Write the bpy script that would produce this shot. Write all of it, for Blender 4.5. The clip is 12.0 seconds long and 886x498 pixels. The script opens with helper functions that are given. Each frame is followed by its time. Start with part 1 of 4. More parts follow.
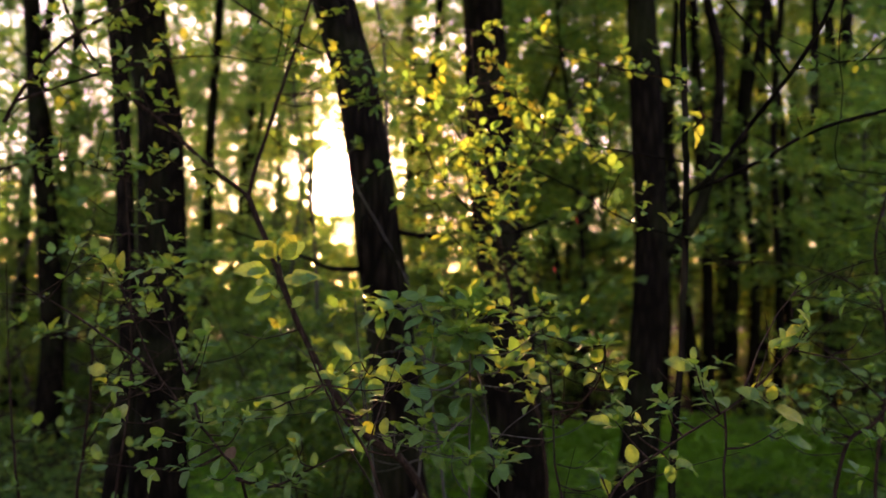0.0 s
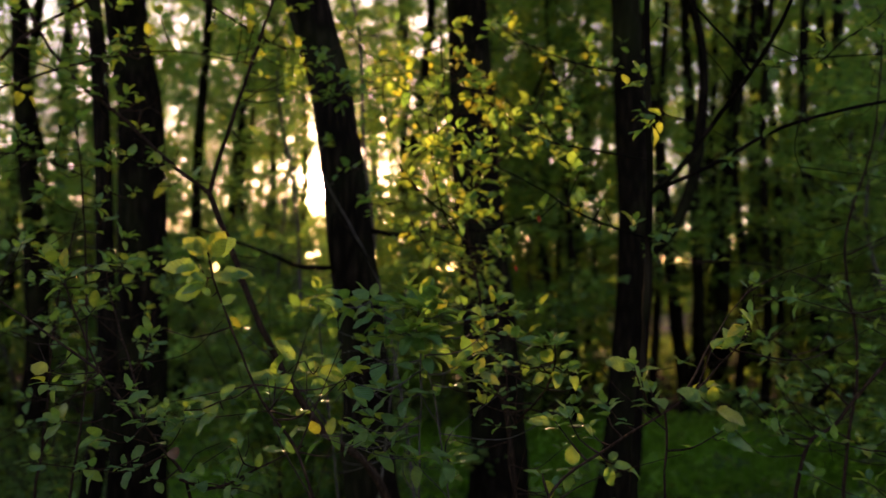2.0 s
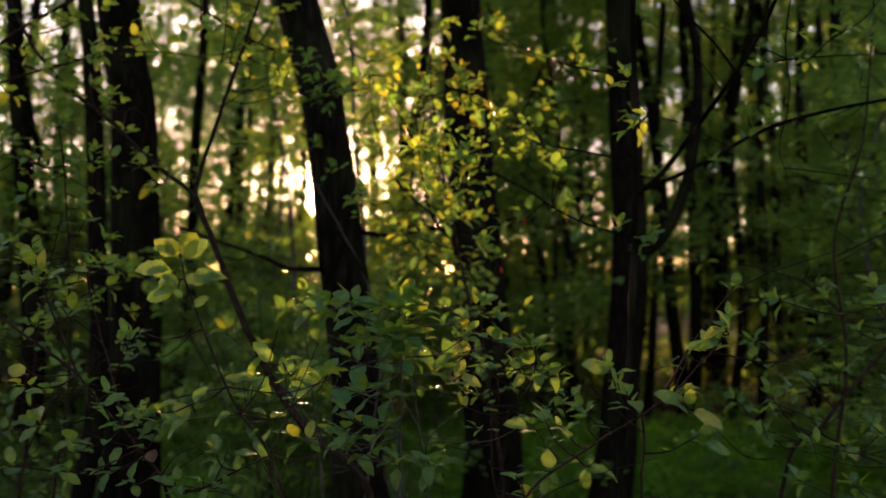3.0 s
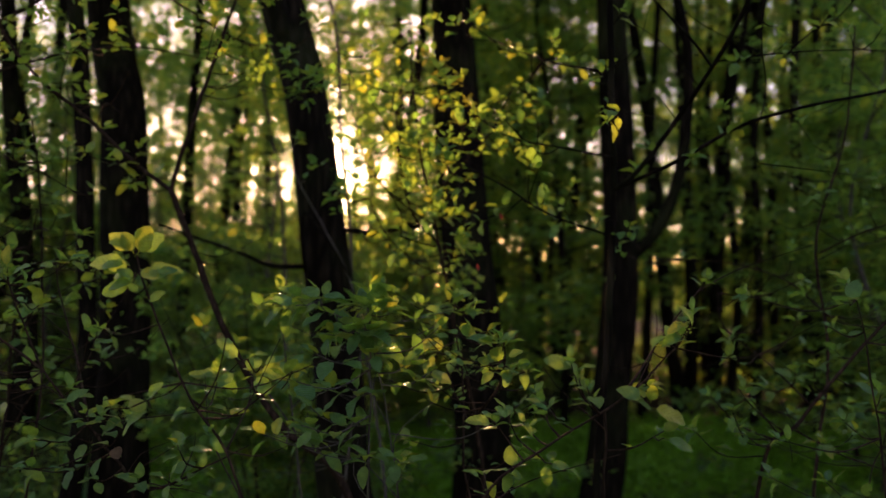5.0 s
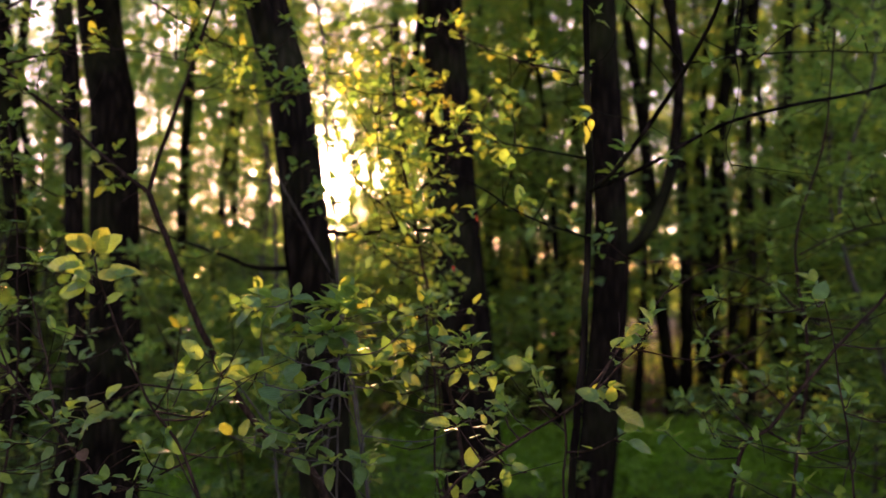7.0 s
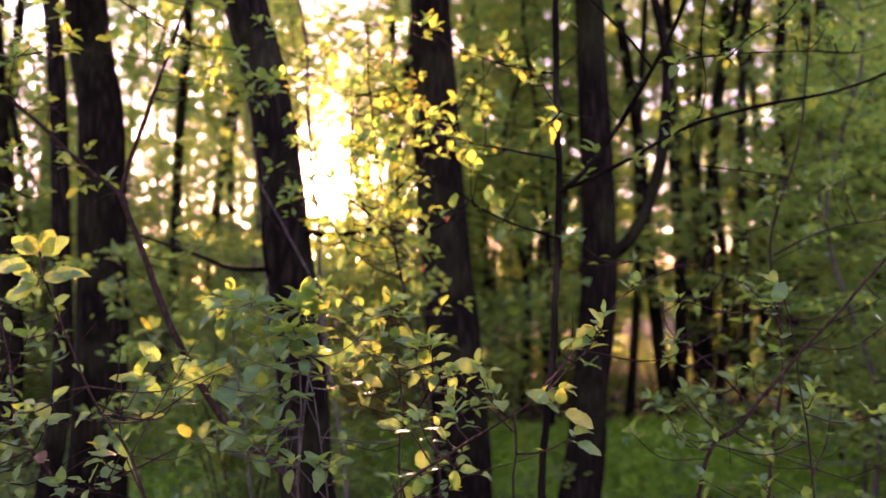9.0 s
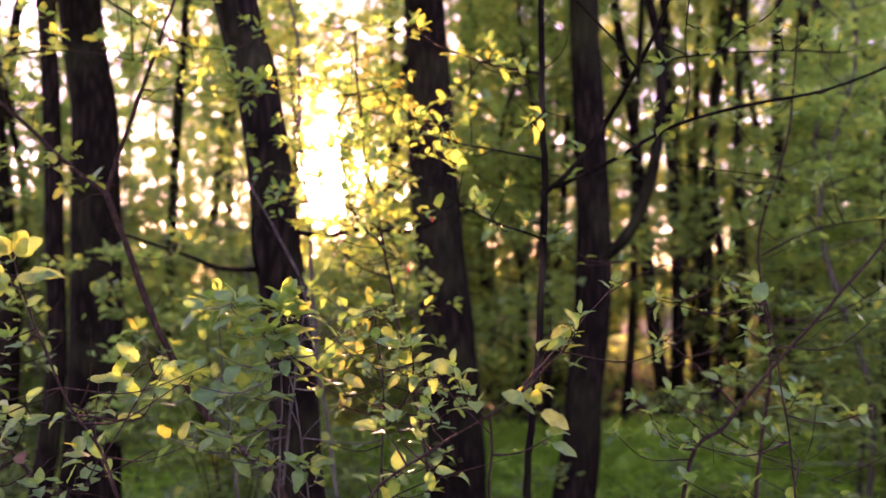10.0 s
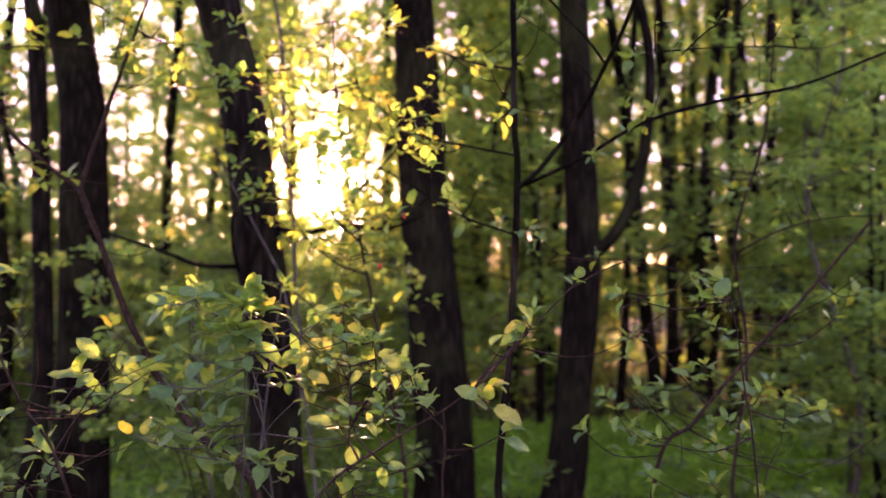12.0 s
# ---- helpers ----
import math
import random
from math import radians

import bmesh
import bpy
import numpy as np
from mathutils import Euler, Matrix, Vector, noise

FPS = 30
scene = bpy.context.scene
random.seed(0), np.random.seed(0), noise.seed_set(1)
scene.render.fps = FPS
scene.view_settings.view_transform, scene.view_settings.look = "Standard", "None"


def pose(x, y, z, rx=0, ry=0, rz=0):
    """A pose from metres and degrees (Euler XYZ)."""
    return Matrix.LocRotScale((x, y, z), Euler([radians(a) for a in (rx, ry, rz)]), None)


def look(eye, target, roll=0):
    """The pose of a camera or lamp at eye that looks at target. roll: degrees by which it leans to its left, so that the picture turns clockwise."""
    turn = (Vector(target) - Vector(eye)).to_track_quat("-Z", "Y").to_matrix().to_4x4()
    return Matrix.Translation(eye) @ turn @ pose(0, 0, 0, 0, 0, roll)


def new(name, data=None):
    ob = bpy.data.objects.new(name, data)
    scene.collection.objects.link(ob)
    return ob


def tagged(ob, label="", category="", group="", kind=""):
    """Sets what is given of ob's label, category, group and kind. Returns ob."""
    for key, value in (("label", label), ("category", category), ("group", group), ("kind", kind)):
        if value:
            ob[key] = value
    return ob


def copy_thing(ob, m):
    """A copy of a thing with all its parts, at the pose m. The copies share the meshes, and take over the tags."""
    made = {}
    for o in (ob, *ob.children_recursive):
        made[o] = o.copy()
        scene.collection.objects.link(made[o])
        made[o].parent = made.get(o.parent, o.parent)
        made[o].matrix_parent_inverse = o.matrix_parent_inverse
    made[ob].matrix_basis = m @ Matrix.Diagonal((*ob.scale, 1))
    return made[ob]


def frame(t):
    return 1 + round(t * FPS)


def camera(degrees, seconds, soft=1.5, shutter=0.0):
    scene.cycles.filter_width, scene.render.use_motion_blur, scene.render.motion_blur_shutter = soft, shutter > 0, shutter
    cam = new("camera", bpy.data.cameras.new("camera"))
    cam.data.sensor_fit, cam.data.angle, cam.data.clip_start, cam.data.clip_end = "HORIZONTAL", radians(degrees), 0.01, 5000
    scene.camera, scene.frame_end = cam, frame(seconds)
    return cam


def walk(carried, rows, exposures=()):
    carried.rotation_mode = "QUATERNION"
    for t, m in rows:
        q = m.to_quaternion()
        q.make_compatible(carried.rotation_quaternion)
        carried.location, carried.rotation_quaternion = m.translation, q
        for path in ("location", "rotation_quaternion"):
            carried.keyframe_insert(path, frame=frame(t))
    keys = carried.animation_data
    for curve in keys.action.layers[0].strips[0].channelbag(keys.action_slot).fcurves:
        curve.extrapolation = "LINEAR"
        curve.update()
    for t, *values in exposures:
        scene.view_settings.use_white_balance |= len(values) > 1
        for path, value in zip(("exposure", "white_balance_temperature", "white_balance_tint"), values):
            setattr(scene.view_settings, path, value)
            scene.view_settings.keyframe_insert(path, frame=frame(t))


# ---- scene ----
cam = camera(58.1, 12.0)
PATH = [
    (0, (-0.0045, -0.0007, 1.6014), (0.0063, 3.9939, 1.8101), -0.07),
    (0.5, (0.0267, 0.0076, 1.6045), (0.0447, 4.0021, 1.8125), -0.04),
    (1, (0.0574, 0.0130, 1.6042), (0.0682, 4.0075, 1.8134), 0.06),
    (1.5, (0.0840, 0.0204, 1.6025), (0.1016, 4.0152, 1.8043), 0.13),
    (2, (0.1136, 0.0280, 1.5988), (0.1325, 4.0226, 1.8056), 0.10),
    (2.5, (0.1365, 0.0351, 1.6003), (0.1545, 4.0298, 1.8055), 0.14),
    (3, (0.1618, 0.0397, 1.6003), (0.1781, 4.0341, 1.8119), 0.09),
    (5, (0.2368, 0.0565, 1.5908), (0.2506, 4.0509, 1.8027), 0.13),
    (5.5, (0.2534, 0.0571, 1.5898), (0.2669, 4.0512, 1.8055), 0.13),
    (6, (0.2729, 0.0582, 1.5885), (0.2861, 4.0524, 1.8046), 0.09),
    (6.5, (0.2910, 0.0598, 1.5887), (0.3031, 4.0537, 1.8095), 0.14),
    (7, (0.3137, 0.0582, 1.5896), (0.3235, 4.0520, 1.8121), 0.12),
    (9, (0.4093, 0.0610, 1.5928), (0.4143, 4.0548, 1.8152), 0.03),
    (9.5, (0.4304, 0.0639, 1.5945), (0.4343, 4.0577, 1.8163), 0.02),
    (10, (0.4557, 0.0650, 1.5946), (0.4581, 4.0589, 1.8154), 0.01),
    (10.5, (0.4762, 0.0642, 1.5928), (0.4786, 4.0580, 1.8155), 0.01),
    (11, (0.5023, 0.0633, 1.5922), (0.5012, 4.0573, 1.8103), 0.01),
    (11.5, (0.5227, 0.0666, 1.5911), (0.5177, 4.0605, 1.8112), 0.03),
    (12, (0.5432, 0.0702, 1.5880), (0.5426, 4.0645, 1.8014), 0.02),
]
EXPOSURES = [(0.0, 2.78, 6950, 62), (1.0, 2.36, 6850, 52), (1.6, 2.06, 6800, 50), (5.5, 2.05, 6800, 50), (6.0, 2.15, 6800, 53), (6.6, 2.46, 6800, 61), (7.2, 3.0, 6750, 78), (8.8, 3.7, 6650, 101), (10.5, 4.0, 6600, 109), (12.0, 3.75, 6600, 99)]
walk(cam, [(t, look(eye, target, roll)) for t, eye, target, roll in PATH], EXPOSURES)
cam.data.dof.use_dof = True
cam.data.dof.focus_distance = 1.68
cam.data.dof.aperture_fstop = 2.2

# ---- sky and sun ----
SUN_AZ, SUN_EL = radians(-8.5), radians(7.2)   # from the y axis towards x; above the horizon
SUN = Vector((math.sin(SUN_AZ) * math.cos(SUN_EL), math.cos(SUN_AZ) * math.cos(SUN_EL), math.sin(SUN_EL)))

world = bpy.data.worlds.new("evening_sky")
scene.world = world
world.use_nodes = True
wn, wl = world.node_tree.nodes, world.node_tree.links
wn.clear()
sky = wn.new("ShaderNodeTexSky")
sky.sky_type, sky.sun_disc = "NISHITA", False
sky.sun_elevation, sky.sun_rotation = SUN_EL, SUN_AZ
sky.air_density, sky.dust_density, sky.ozone_density = 1.0, 0.6, 0.45
sky_bg = wn.new("ShaderNodeBackground")
sky_bg.inputs["Strength"].default_value = 0.15
wl.new(sky.outputs[0], sky_bg.inputs["Color"])
# the low sun's disc and aureole, painted wider than real as its glare
tc = wn.new("ShaderNodeTexCoord")
dot = wn.new("ShaderNodeVectorMath")
dot.operation = "DOT_PRODUCT"
dot.inputs[1].default_value = SUN
wl.new(tc.outputs["Generated"], dot.inputs[0])


def wmath(op, a, b):
    n = wn.new("ShaderNodeMath")
    n.operation = op
    for socket, v in zip(n.inputs, (a, b)):
        if isinstance(v, (int, float)):
            socket.default_value = v
        else:
            wl.new(v, socket)
    return n.outputs[0]


facing = wmath("MAXIMUM", dot.outputs["Value"], 0.0)
disc = wmath("MULTIPLY", wmath("POWER", facing, 18000.0), 200.0)
halo = wmath("MULTIPLY", wmath("POWER", facing, 105.0), 3.6)
glow_bg = wn.new("ShaderNodeBackground")
glow_bg.inputs["Color"].default_value = (1.0, 0.73, 0.42, 1)
wl.new(wmath("ADD", disc, halo), glow_bg.inputs["Strength"])
both = wn.new("ShaderNodeAddShader")
wl.new(sky_bg.outputs[0], both.inputs[0])
wl.new(glow_bg.outputs[0], both.inputs[1])
w_out = wn.new("ShaderNodeOutputWorld")
wl.new(both.outputs[0], w_out.inputs["Surface"])

sun = new("sun", bpy.data.lights.new("sun", "SUN"))
sun.data.energy, sun.data.angle, sun.data.color = 5.0, radians(0.6), (1.0, 0.62, 0.26)
sun.matrix_world = look(SUN * 60, (0, 0, 0))


# ---- materials ----
class Nodes:
    def __init__(self, name):
        self.mat = bpy.data.materials.new(name)
        self.mat.use_nodes = True
        self.tree = self.mat.node_tree
        self.tree.nodes.clear()
        self.out = self.add("ShaderNodeOutputMaterial")

    def add(self, kind, inputs=(), **props):
        n = self.tree.nodes.new(kind)
        for k, v in props.items():
            setattr(n, k, v)
        for k, v in dict(inputs).items():
            if isinstance(v, bpy.types.NodeSocket):
                self.tree.links.new(v, n.inputs[k])
            else:
                n.inputs[k].default_value = v
        return n

    def ramp(self, fac, stops):
        n = self.add("ShaderNodeValToRGB", {"Fac": fac})
        while len(n.color_ramp.elements) < len(stops):
            n.color_ramp.elements.new(0.5)
        for e, (p, c) in zip(n.color_ramp.elements, stops):
            e.position, e.color = p, (*c, 1)
        return n.outputs["Color"]

    def surface(self, shader):
        self.tree.links.new(shader, self.out.inputs["Surface"])
        return self.mat


def bark_material(name, dark, light, scale, depth, moss=0.0):
    n = Nodes(name)
    tc = n.add("ShaderNodeTexCoord")
    stretch = n.add("ShaderNodeMapping", {"Vector": tc.outputs["Object"], "Scale": (scale, scale, scale * 0.16)})
    ridges = n.add("ShaderNodeTexVoronoi", {"Vector": stretch.outputs[0], "Scale": 1.0}, feature="DISTANCE_TO_EDGE")
    grain = n.add("ShaderNodeTexNoise", {"Vector": stretch.outputs[0], "Scale": 3.0, "Detail": 6.0})
    patch = n.add("ShaderNodeTexNoise", {"Vector": tc.outputs["Object"], "Scale": 2.2, "Detail": 3.0})
    height = n.add("ShaderNodeMath", {0: ridges.outputs["Distance"], 1: grain.outputs["Fac"]}, operation="MULTIPLY")
    col = n.ramp(height.outputs[0], [(0.02, dark), (0.28, light)])
    green = n.ramp(patch.outputs["Fac"], [(0.5, (0, 0, 0)), (0.72, (moss, moss, moss))])
    mixed = n.add("ShaderNodeMix", {"Factor": green, "A": col, "B": (0.06, 0.085, 0.03, 1)}, data_type="RGBA")
    bump = n.add("ShaderNodeBump", {"Height": height.outputs[0], "Strength": 0.8, "Distance": depth})
    b = n.add("ShaderNodeBsdfPrincipled", {"Base Color": mixed.outputs["Result"], "Roughness": 0.96, "Specular IOR Level": 0.03, "Normal": bump.outputs[0]})
    return n.surface(b.outputs[0])


def leaf_material(name, stops, per_object, clear, gloss=0.44, veins=True):
    """Thin leaf: a matt, slightly waxy face and the light that comes through it."""
    n = Nodes(name)
    tc = n.add("ShaderNodeTexCoord")
    rnd = n.add("ShaderNodeObjectInfo").outputs["Random"] if per_object else n.add("ShaderNodeNewGeometry").outputs["Random Per Island"]
    col = n.ramp(rnd, stops)
    blotch = n.add("ShaderNodeTexNoise", {"Vector": tc.outputs["Object"], "Scale": 3.0 if veins else 5.0, "Detail": 4.0})
    shade = n.add("ShaderNodeMapRange", {"Value": blotch.outputs["Fac"], "From Min": 0.3, "From Max": 0.7, "To Min": 0.78, "To Max": 1.15})
    col = n.add("ShaderNodeVectorMath", {0: col, 1: shade.outputs[0]}, operation="MULTIPLY").outputs[0]
    thr = n.add("ShaderNodeVectorMath", {0: col, 1: clear}, operation="MULTIPLY").outputs[0]
    inputs = {"Roughness": gloss}
    if veins:
        sep = n.add("ShaderNodeSeparateXYZ", {0: tc.outputs["Object"]})
        side = n.add("ShaderNodeMath", {0: sep.outputs["Y"]}, operation="ABSOLUTE")
        slant = n.add("ShaderNodeMath", {0: side.outputs[0], 1: 0.8}, operation="MULTIPLY")
        run = n.add("ShaderNodeMath", {0: sep.outputs["X"], 1: slant.outputs[0]}, operation="SUBTRACT")
        wave = n.add("ShaderNodeMath", {0: n.add("ShaderNodeMath", {0: run.outputs[0], 1: 55.0}, operation="MULTIPLY").outputs[0]}, operation="SINE")
        rib = n.add("ShaderNodeMapRange", {"Value": wave.outputs[0], "From Min": 0.8, "From Max": 1.0, "To Min": 1.0, "To Max": 0.7})
        thr = n.add("ShaderNodeVectorMath", {0: thr, 1: rib.outputs[0]}, operation="MULTIPLY").outputs[0]
        bump = n.add("ShaderNodeBump", {"Height": wave.outputs[0], "Strength": 0.25, "Distance": 0.02})
        inputs["Normal"] = bump.outputs[0]
    face = n.add("ShaderNodeBsdfPrincipled", {"Base Color": col, "Specular IOR Level": 0.27, **inputs})
    back = n.add("ShaderNodeBsdfTranslucent", {"Color": thr})
    mix = n.add("ShaderNodeMixShader", {"Fac": 0.48, 1: face.outputs[0], 2: back.outputs[0]})
    return n.surface(mix.outputs[0])


GREENS = [(0.0, (0.052, 0.165, 0.058)), (0.4, (0.080, 0.205, 0.062)), (0.8, (0.112, 0.230, 0.055)), (1.0, (0.175, 0.260, 0.050))]
# the near greens scaled down; the wood's shade is put into the colour
SHADED_GREENS = [(0.0, (0.031, 0.095, 0.034)), (0.4, (0.047, 0.118, 0.037)), (0.8, (0.064, 0.133, 0.034)), (1.0, (0.099, 0.151, 0.031))]
# trunk bark far darker than real; the trunks' shade is put into it
bark_shaded = bark_material("rough_shaded_bark", (0.005, 0.004, 0.003), (0.028, 0.021, 0.015), 26.0, 0.02, 0.2)
bark_thin = bark_material("smooth_twig_bark", (0.022, 0.014, 0.010), (0.080, 0.052, 0.036), 90.0, 0.003)
bark_grey = bark_material("smooth_grey_bark", (0.06, 0.055, 0.048), (0.17, 0.155, 0.135), 60.0, 0.004, 0.6)
leaf_near = leaf_material("fresh_spring_leaf", GREENS, True, (2.8, 2.1, 0.62), 0.42)
leaf_far = leaf_material("woodland_foliage_shaded", SHADED_GREENS, False, (5.8, 4.6, 2.0), 0.5, False)
# brighter leaf copy: light on the layered sprays is put into its colour
leaf_spray_lit = leaf_material("lit_spray_leaf", GREENS, False, (3.2, 2.6, 1.0), 0.5, False)
leaf_dry = leaf_material("dry_brown_leaf", [(0.0, (0.20, 0.12, 0.08)), (1.0, (0.24, 0.15, 0.10))], True, (0.8, 0.75, 0.7), 0.8)
blade = leaf_material("grass_blade", [(0.0, (0.12, 0.30, 0.036)), (1.0, (0.18, 0.40, 0.05))], False, (2.2, 2.3, 0.9), 0.5, False)
leaf_bronze = leaf_material("bronze_young_leaf", [(0.0, (0.125, 0.135, 0.030)), (1.0, (0.165, 0.165, 0.035))], True, (2.0, 2.05, 0.6))
leaf_red = leaf_material("red_bud_scale", [(0.0, (0.35, 0.05, 0.03)), (1.0, (0.42, 0.09, 0.04))], True, (0.7, 0.7, 0.7), 0.5)


def ground_material():
    n = Nodes("woodland_floor")
    tc = n.add("ShaderNodeTexCoord")
    big = n.add("ShaderNodeTexNoise", {"Vector": tc.outputs["Object"], "Scale": 0.35, "Detail": 4.0})
    fine = n.add("ShaderNodeTexNoise", {"Vector": tc.outputs["Object"], "Scale": 28.0, "Detail": 6.0})
    litter = n.add("ShaderNodeTexVoronoi", {"Vector": tc.outputs["Object"], "Scale": 22.0})
    brown = n.ramp(litter.outputs["Distance"], [(0.1, (0.085, 0.05, 0.028)), (0.7, (0.022, 0.015, 0.010))])
    green = n.ramp(fine.outputs["Fac"], [(0.35, (0.022, 0.035, 0.010)), (0.7, (0.06, 0.09, 0.02))])
    fac = n.ramp(big.outputs["Fac"], [(0.5, (0, 0, 0)), (0.66, (1, 1, 1))])
    mixed = n.add("ShaderNodeMix", {"Factor": fac, "A": brown, "B": green}, data_type="RGBA")
    bump = n.add("ShaderNodeBump", {"Height": litter.outputs["Distance"], "Strength": 0.7, "Distance": 0.03})
    b = n.add("ShaderNodeBsdfPrincipled", {"Base Color": mixed.outputs["Result"], "Roughness": 0.95, "Specular IOR Level": 0.1, "Normal": bump.outputs[0]})
    return n.surface(b.outputs[0])


floor_mat = ground_material()


# ---- mesh tools ----
def mesh_from(name, verts, faces, material, smooth=True):
    me = bpy.data.meshes.new(name)
    v = np.asarray(verts, dtype=np.float32)
    f = np.asarray(faces, dtype=np.int32)
    k = f.shape[1]
    me.vertices.add(len(v))
    me.vertices.foreach_set("co", v.ravel())
    me.loops.add(f.size)
    me.loops.foreach_set("vertex_index", f.ravel())
    me.polygons.add(len(f))
    me.polygons.foreach_set("loop_start", np.arange(len(f), dtype=np.int32) * k)
    me.polygons.foreach_set("use_smooth", np.full(len(f), smooth, dtype=bool))
    me.materials.append(material)
    me.update(calc_edges=True)
    return me


def smooth_line(points, step):
    """Catmull-Rom through the points, about one sample per step metres."""
    p = [Vector(q) for q in points]
    p = [p[0] * 2 - p[1]] + p + [p[-1] * 2 - p[-2]]
    out = []
    for a, b, c, d in zip(p, p[1:], p[2:], p[3:]):
        n = max(1, int((c - b).length / step))
        for i in range(n):
            t = i / n
            out.append(0.5 * (2 * b + (c - a) * t + (2 * a - 5 * b + 4 * c - d) * t * t + (3 * b - a - 3 * c + d) * t ** 3))
    out.append(p[-2])
    return out


def tube(line, r0, r1, sides=8, rough=0.0, flare=0.0):
    """Vertices and quads of a tapering, slightly knobbly stem along a line."""
    n = len(line)
    verts, faces = [], []
    side = Vector((1, 0.13, 0.07))
    for i, p in enumerate(line):
        ahead = (line[min(i + 1, n - 1)] - line[max(i - 1, 0)]).normalized()
        side = (side - ahead * side.dot(ahead)).normalized()
        other = ahead.cross(side)
        s = i / max(1, n - 1)
        r = (r0 + (r1 - r0) * s) * (1 + flare * math.exp(-s * 22))
        for k in range(sides):
            a = 2 * math.pi * k / sides
            way = side * math.cos(a) + other * math.sin(a)
            lump = 1 + rough * (noise.noise(p * (0.5 / max(r0, 0.004)) * 0.35 + way * 1.3) + 0.6 * noise.noise(way * 2.7 + p * 3.1))
            verts.append(p + way * r * lump)
    for i in range(n - 1):
        for k in range(sides):
            a, b = i * sides + k, i * sides + (k + 1) % sides
            faces.append((a, b, b + sides, a + sides))
    verts.append(line[-1])
    for k in range(sides):
        a, b = (n - 1) * sides + k, (n - 1) * sides + (k + 1) % sides
        faces.append((a, b, len(verts) - 1, len(verts) - 1))
    return verts, faces


def tube_mesh(name, line, r0, r1, material, sides=8, rough=0.0, flare=0.0):
    verts, faces = tube(line, r0, r1, sides, rough, flare)
    bm = bmesh.new()
    vs = [bm.verts.new(v) for v in verts]
    for f in faces:
        keep = list(dict.fromkeys(f))
        bm.faces.new([vs[i] for i in keep])
    me = bpy.data.meshes.new(name)
    bm.to_mesh(me)
    bm.free()
    me.polygons.foreach_set("use_smooth", np.full(len(me.polygons), True, dtype=bool))
    me.materials.append(material)
    return me


def part(name, me, parent, label=""):
    ob = new(name, me)
    ob.parent = parent
    return tagged(ob, label)


def empty(name, label, category, group="", kind="", at=(0, 0, 0)):
    ob = new(name)
    ob.empty_display_size = 0.1
    ob.location = at
    return tagged(ob, label, category, group, kind)


def leaf_quads(centres, size, rng, flat=0.5, jitter=0.35):
    """Many small four-cornered leaves, each folded a little, round the given centres."""
    n = len(centres)
    ang = rng.uniform(0, 2 * np.pi, n)
    ahead = np.stack([np.cos(ang), np.sin(ang), rng.normal(-0.15, 0.35, n)], 1)
    ahead /= np.linalg.norm(ahead, axis=1)[:, None]
    up = rng.normal(0, 1, (n, 3)) * (1 - flat) + np.array([0, 0, 1.0]) * flat
    side = np.cross(up, ahead)
    side /= np.linalg.norm(side, axis=1)[:, None] + 1e-9
    up = np.cross(ahead, side)
    ln = size * rng.uniform(1 - jitter, 1 + jitter, n)[:, None]
    wd = ln * rng.uniform(0.28, 0.4, n)[:, None]
    c = np.asarray(centres)
    tail, tip = c - ahead * ln * 0.5, c + ahead * ln * 0.5 - up * ln * 0.08
    left = c + side * wd - ahead * ln * 0.06 + up * ln * 0.1
    right = c - side * wd - ahead * ln * 0.06 + up * ln * 0.1
    verts = np.stack([tail, right, tip, left], 1).reshape(-1, 3)
    return verts, np.arange(4 * n).reshape(n, 4)


# ---- ground ----
def ease(s):
    s = min(max(s, 0.0), 1.0)
    return s * s * (3 - 2 * s)


def height(x, y):
    dip = 0.27 * ease((y - 3.8) / 1.2) * (1 - ease((y - 7.2) / 1.3))   # ground sunk before the grass so the trunk feet fit the camera's view
    return -dip + 0.10 * noise.noise(Vector((x * 0.22, y * 0.22, 3.0))) + 0.03 * noise.noise(Vector((x * 1.1, y * 1.1, 7.0)))


def ground():
    xs = np.concatenate([-np.geomspace(900, 14, 16), np.linspace(-12, 14, 66), np.geomspace(16, 900, 16)])
    ys = np.concatenate([-np.geomspace(900, 8, 14), np.linspace(-6, 26, 80), np.geomspace(28, 900, 16)])
    verts = [(x, y, height(x, y)) for y in ys for x in xs]
    w = len(xs)
    faces = [(j * w + i, j * w + i + 1, (j + 1) * w + i + 1, (j + 1) * w + i) for j in range(len(ys) - 1) for i in range(w - 1)]
    ob = new("ground", mesh_from("ground", verts, faces, floor_mat))
    tagged(ob, "woodland floor of leaf litter, moss and low grass", "ground", kind="structure")


ground()


def noise_field(c, seed):
    return np.array([1.0 + 2.0 * noise.noise(Vector((p[0] * 0.9, p[1] * 0.9, seed))) for p in c])


def low_growth(name, label, category, n, size, x, y, z, seed, flat, material=leaf_far):
    rng = np.random.default_rng(seed)
    c = np.stack([rng.uniform(*x, n), rng.uniform(*y, n), rng.uniform(0, 1, n) ** 1.5 * z], 1)
    c[:, :2] += rng.normal(0, 0.3, (n, 2)) * np.sqrt(np.abs(noise_field(c, seed)))[:, None]   # loose edges
    c[:, 2] += np.array([height(p[0], p[1]) for p in c]) + size * 0.3
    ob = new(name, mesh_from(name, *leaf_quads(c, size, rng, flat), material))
    tagged(ob, label, category, kind="stuff")


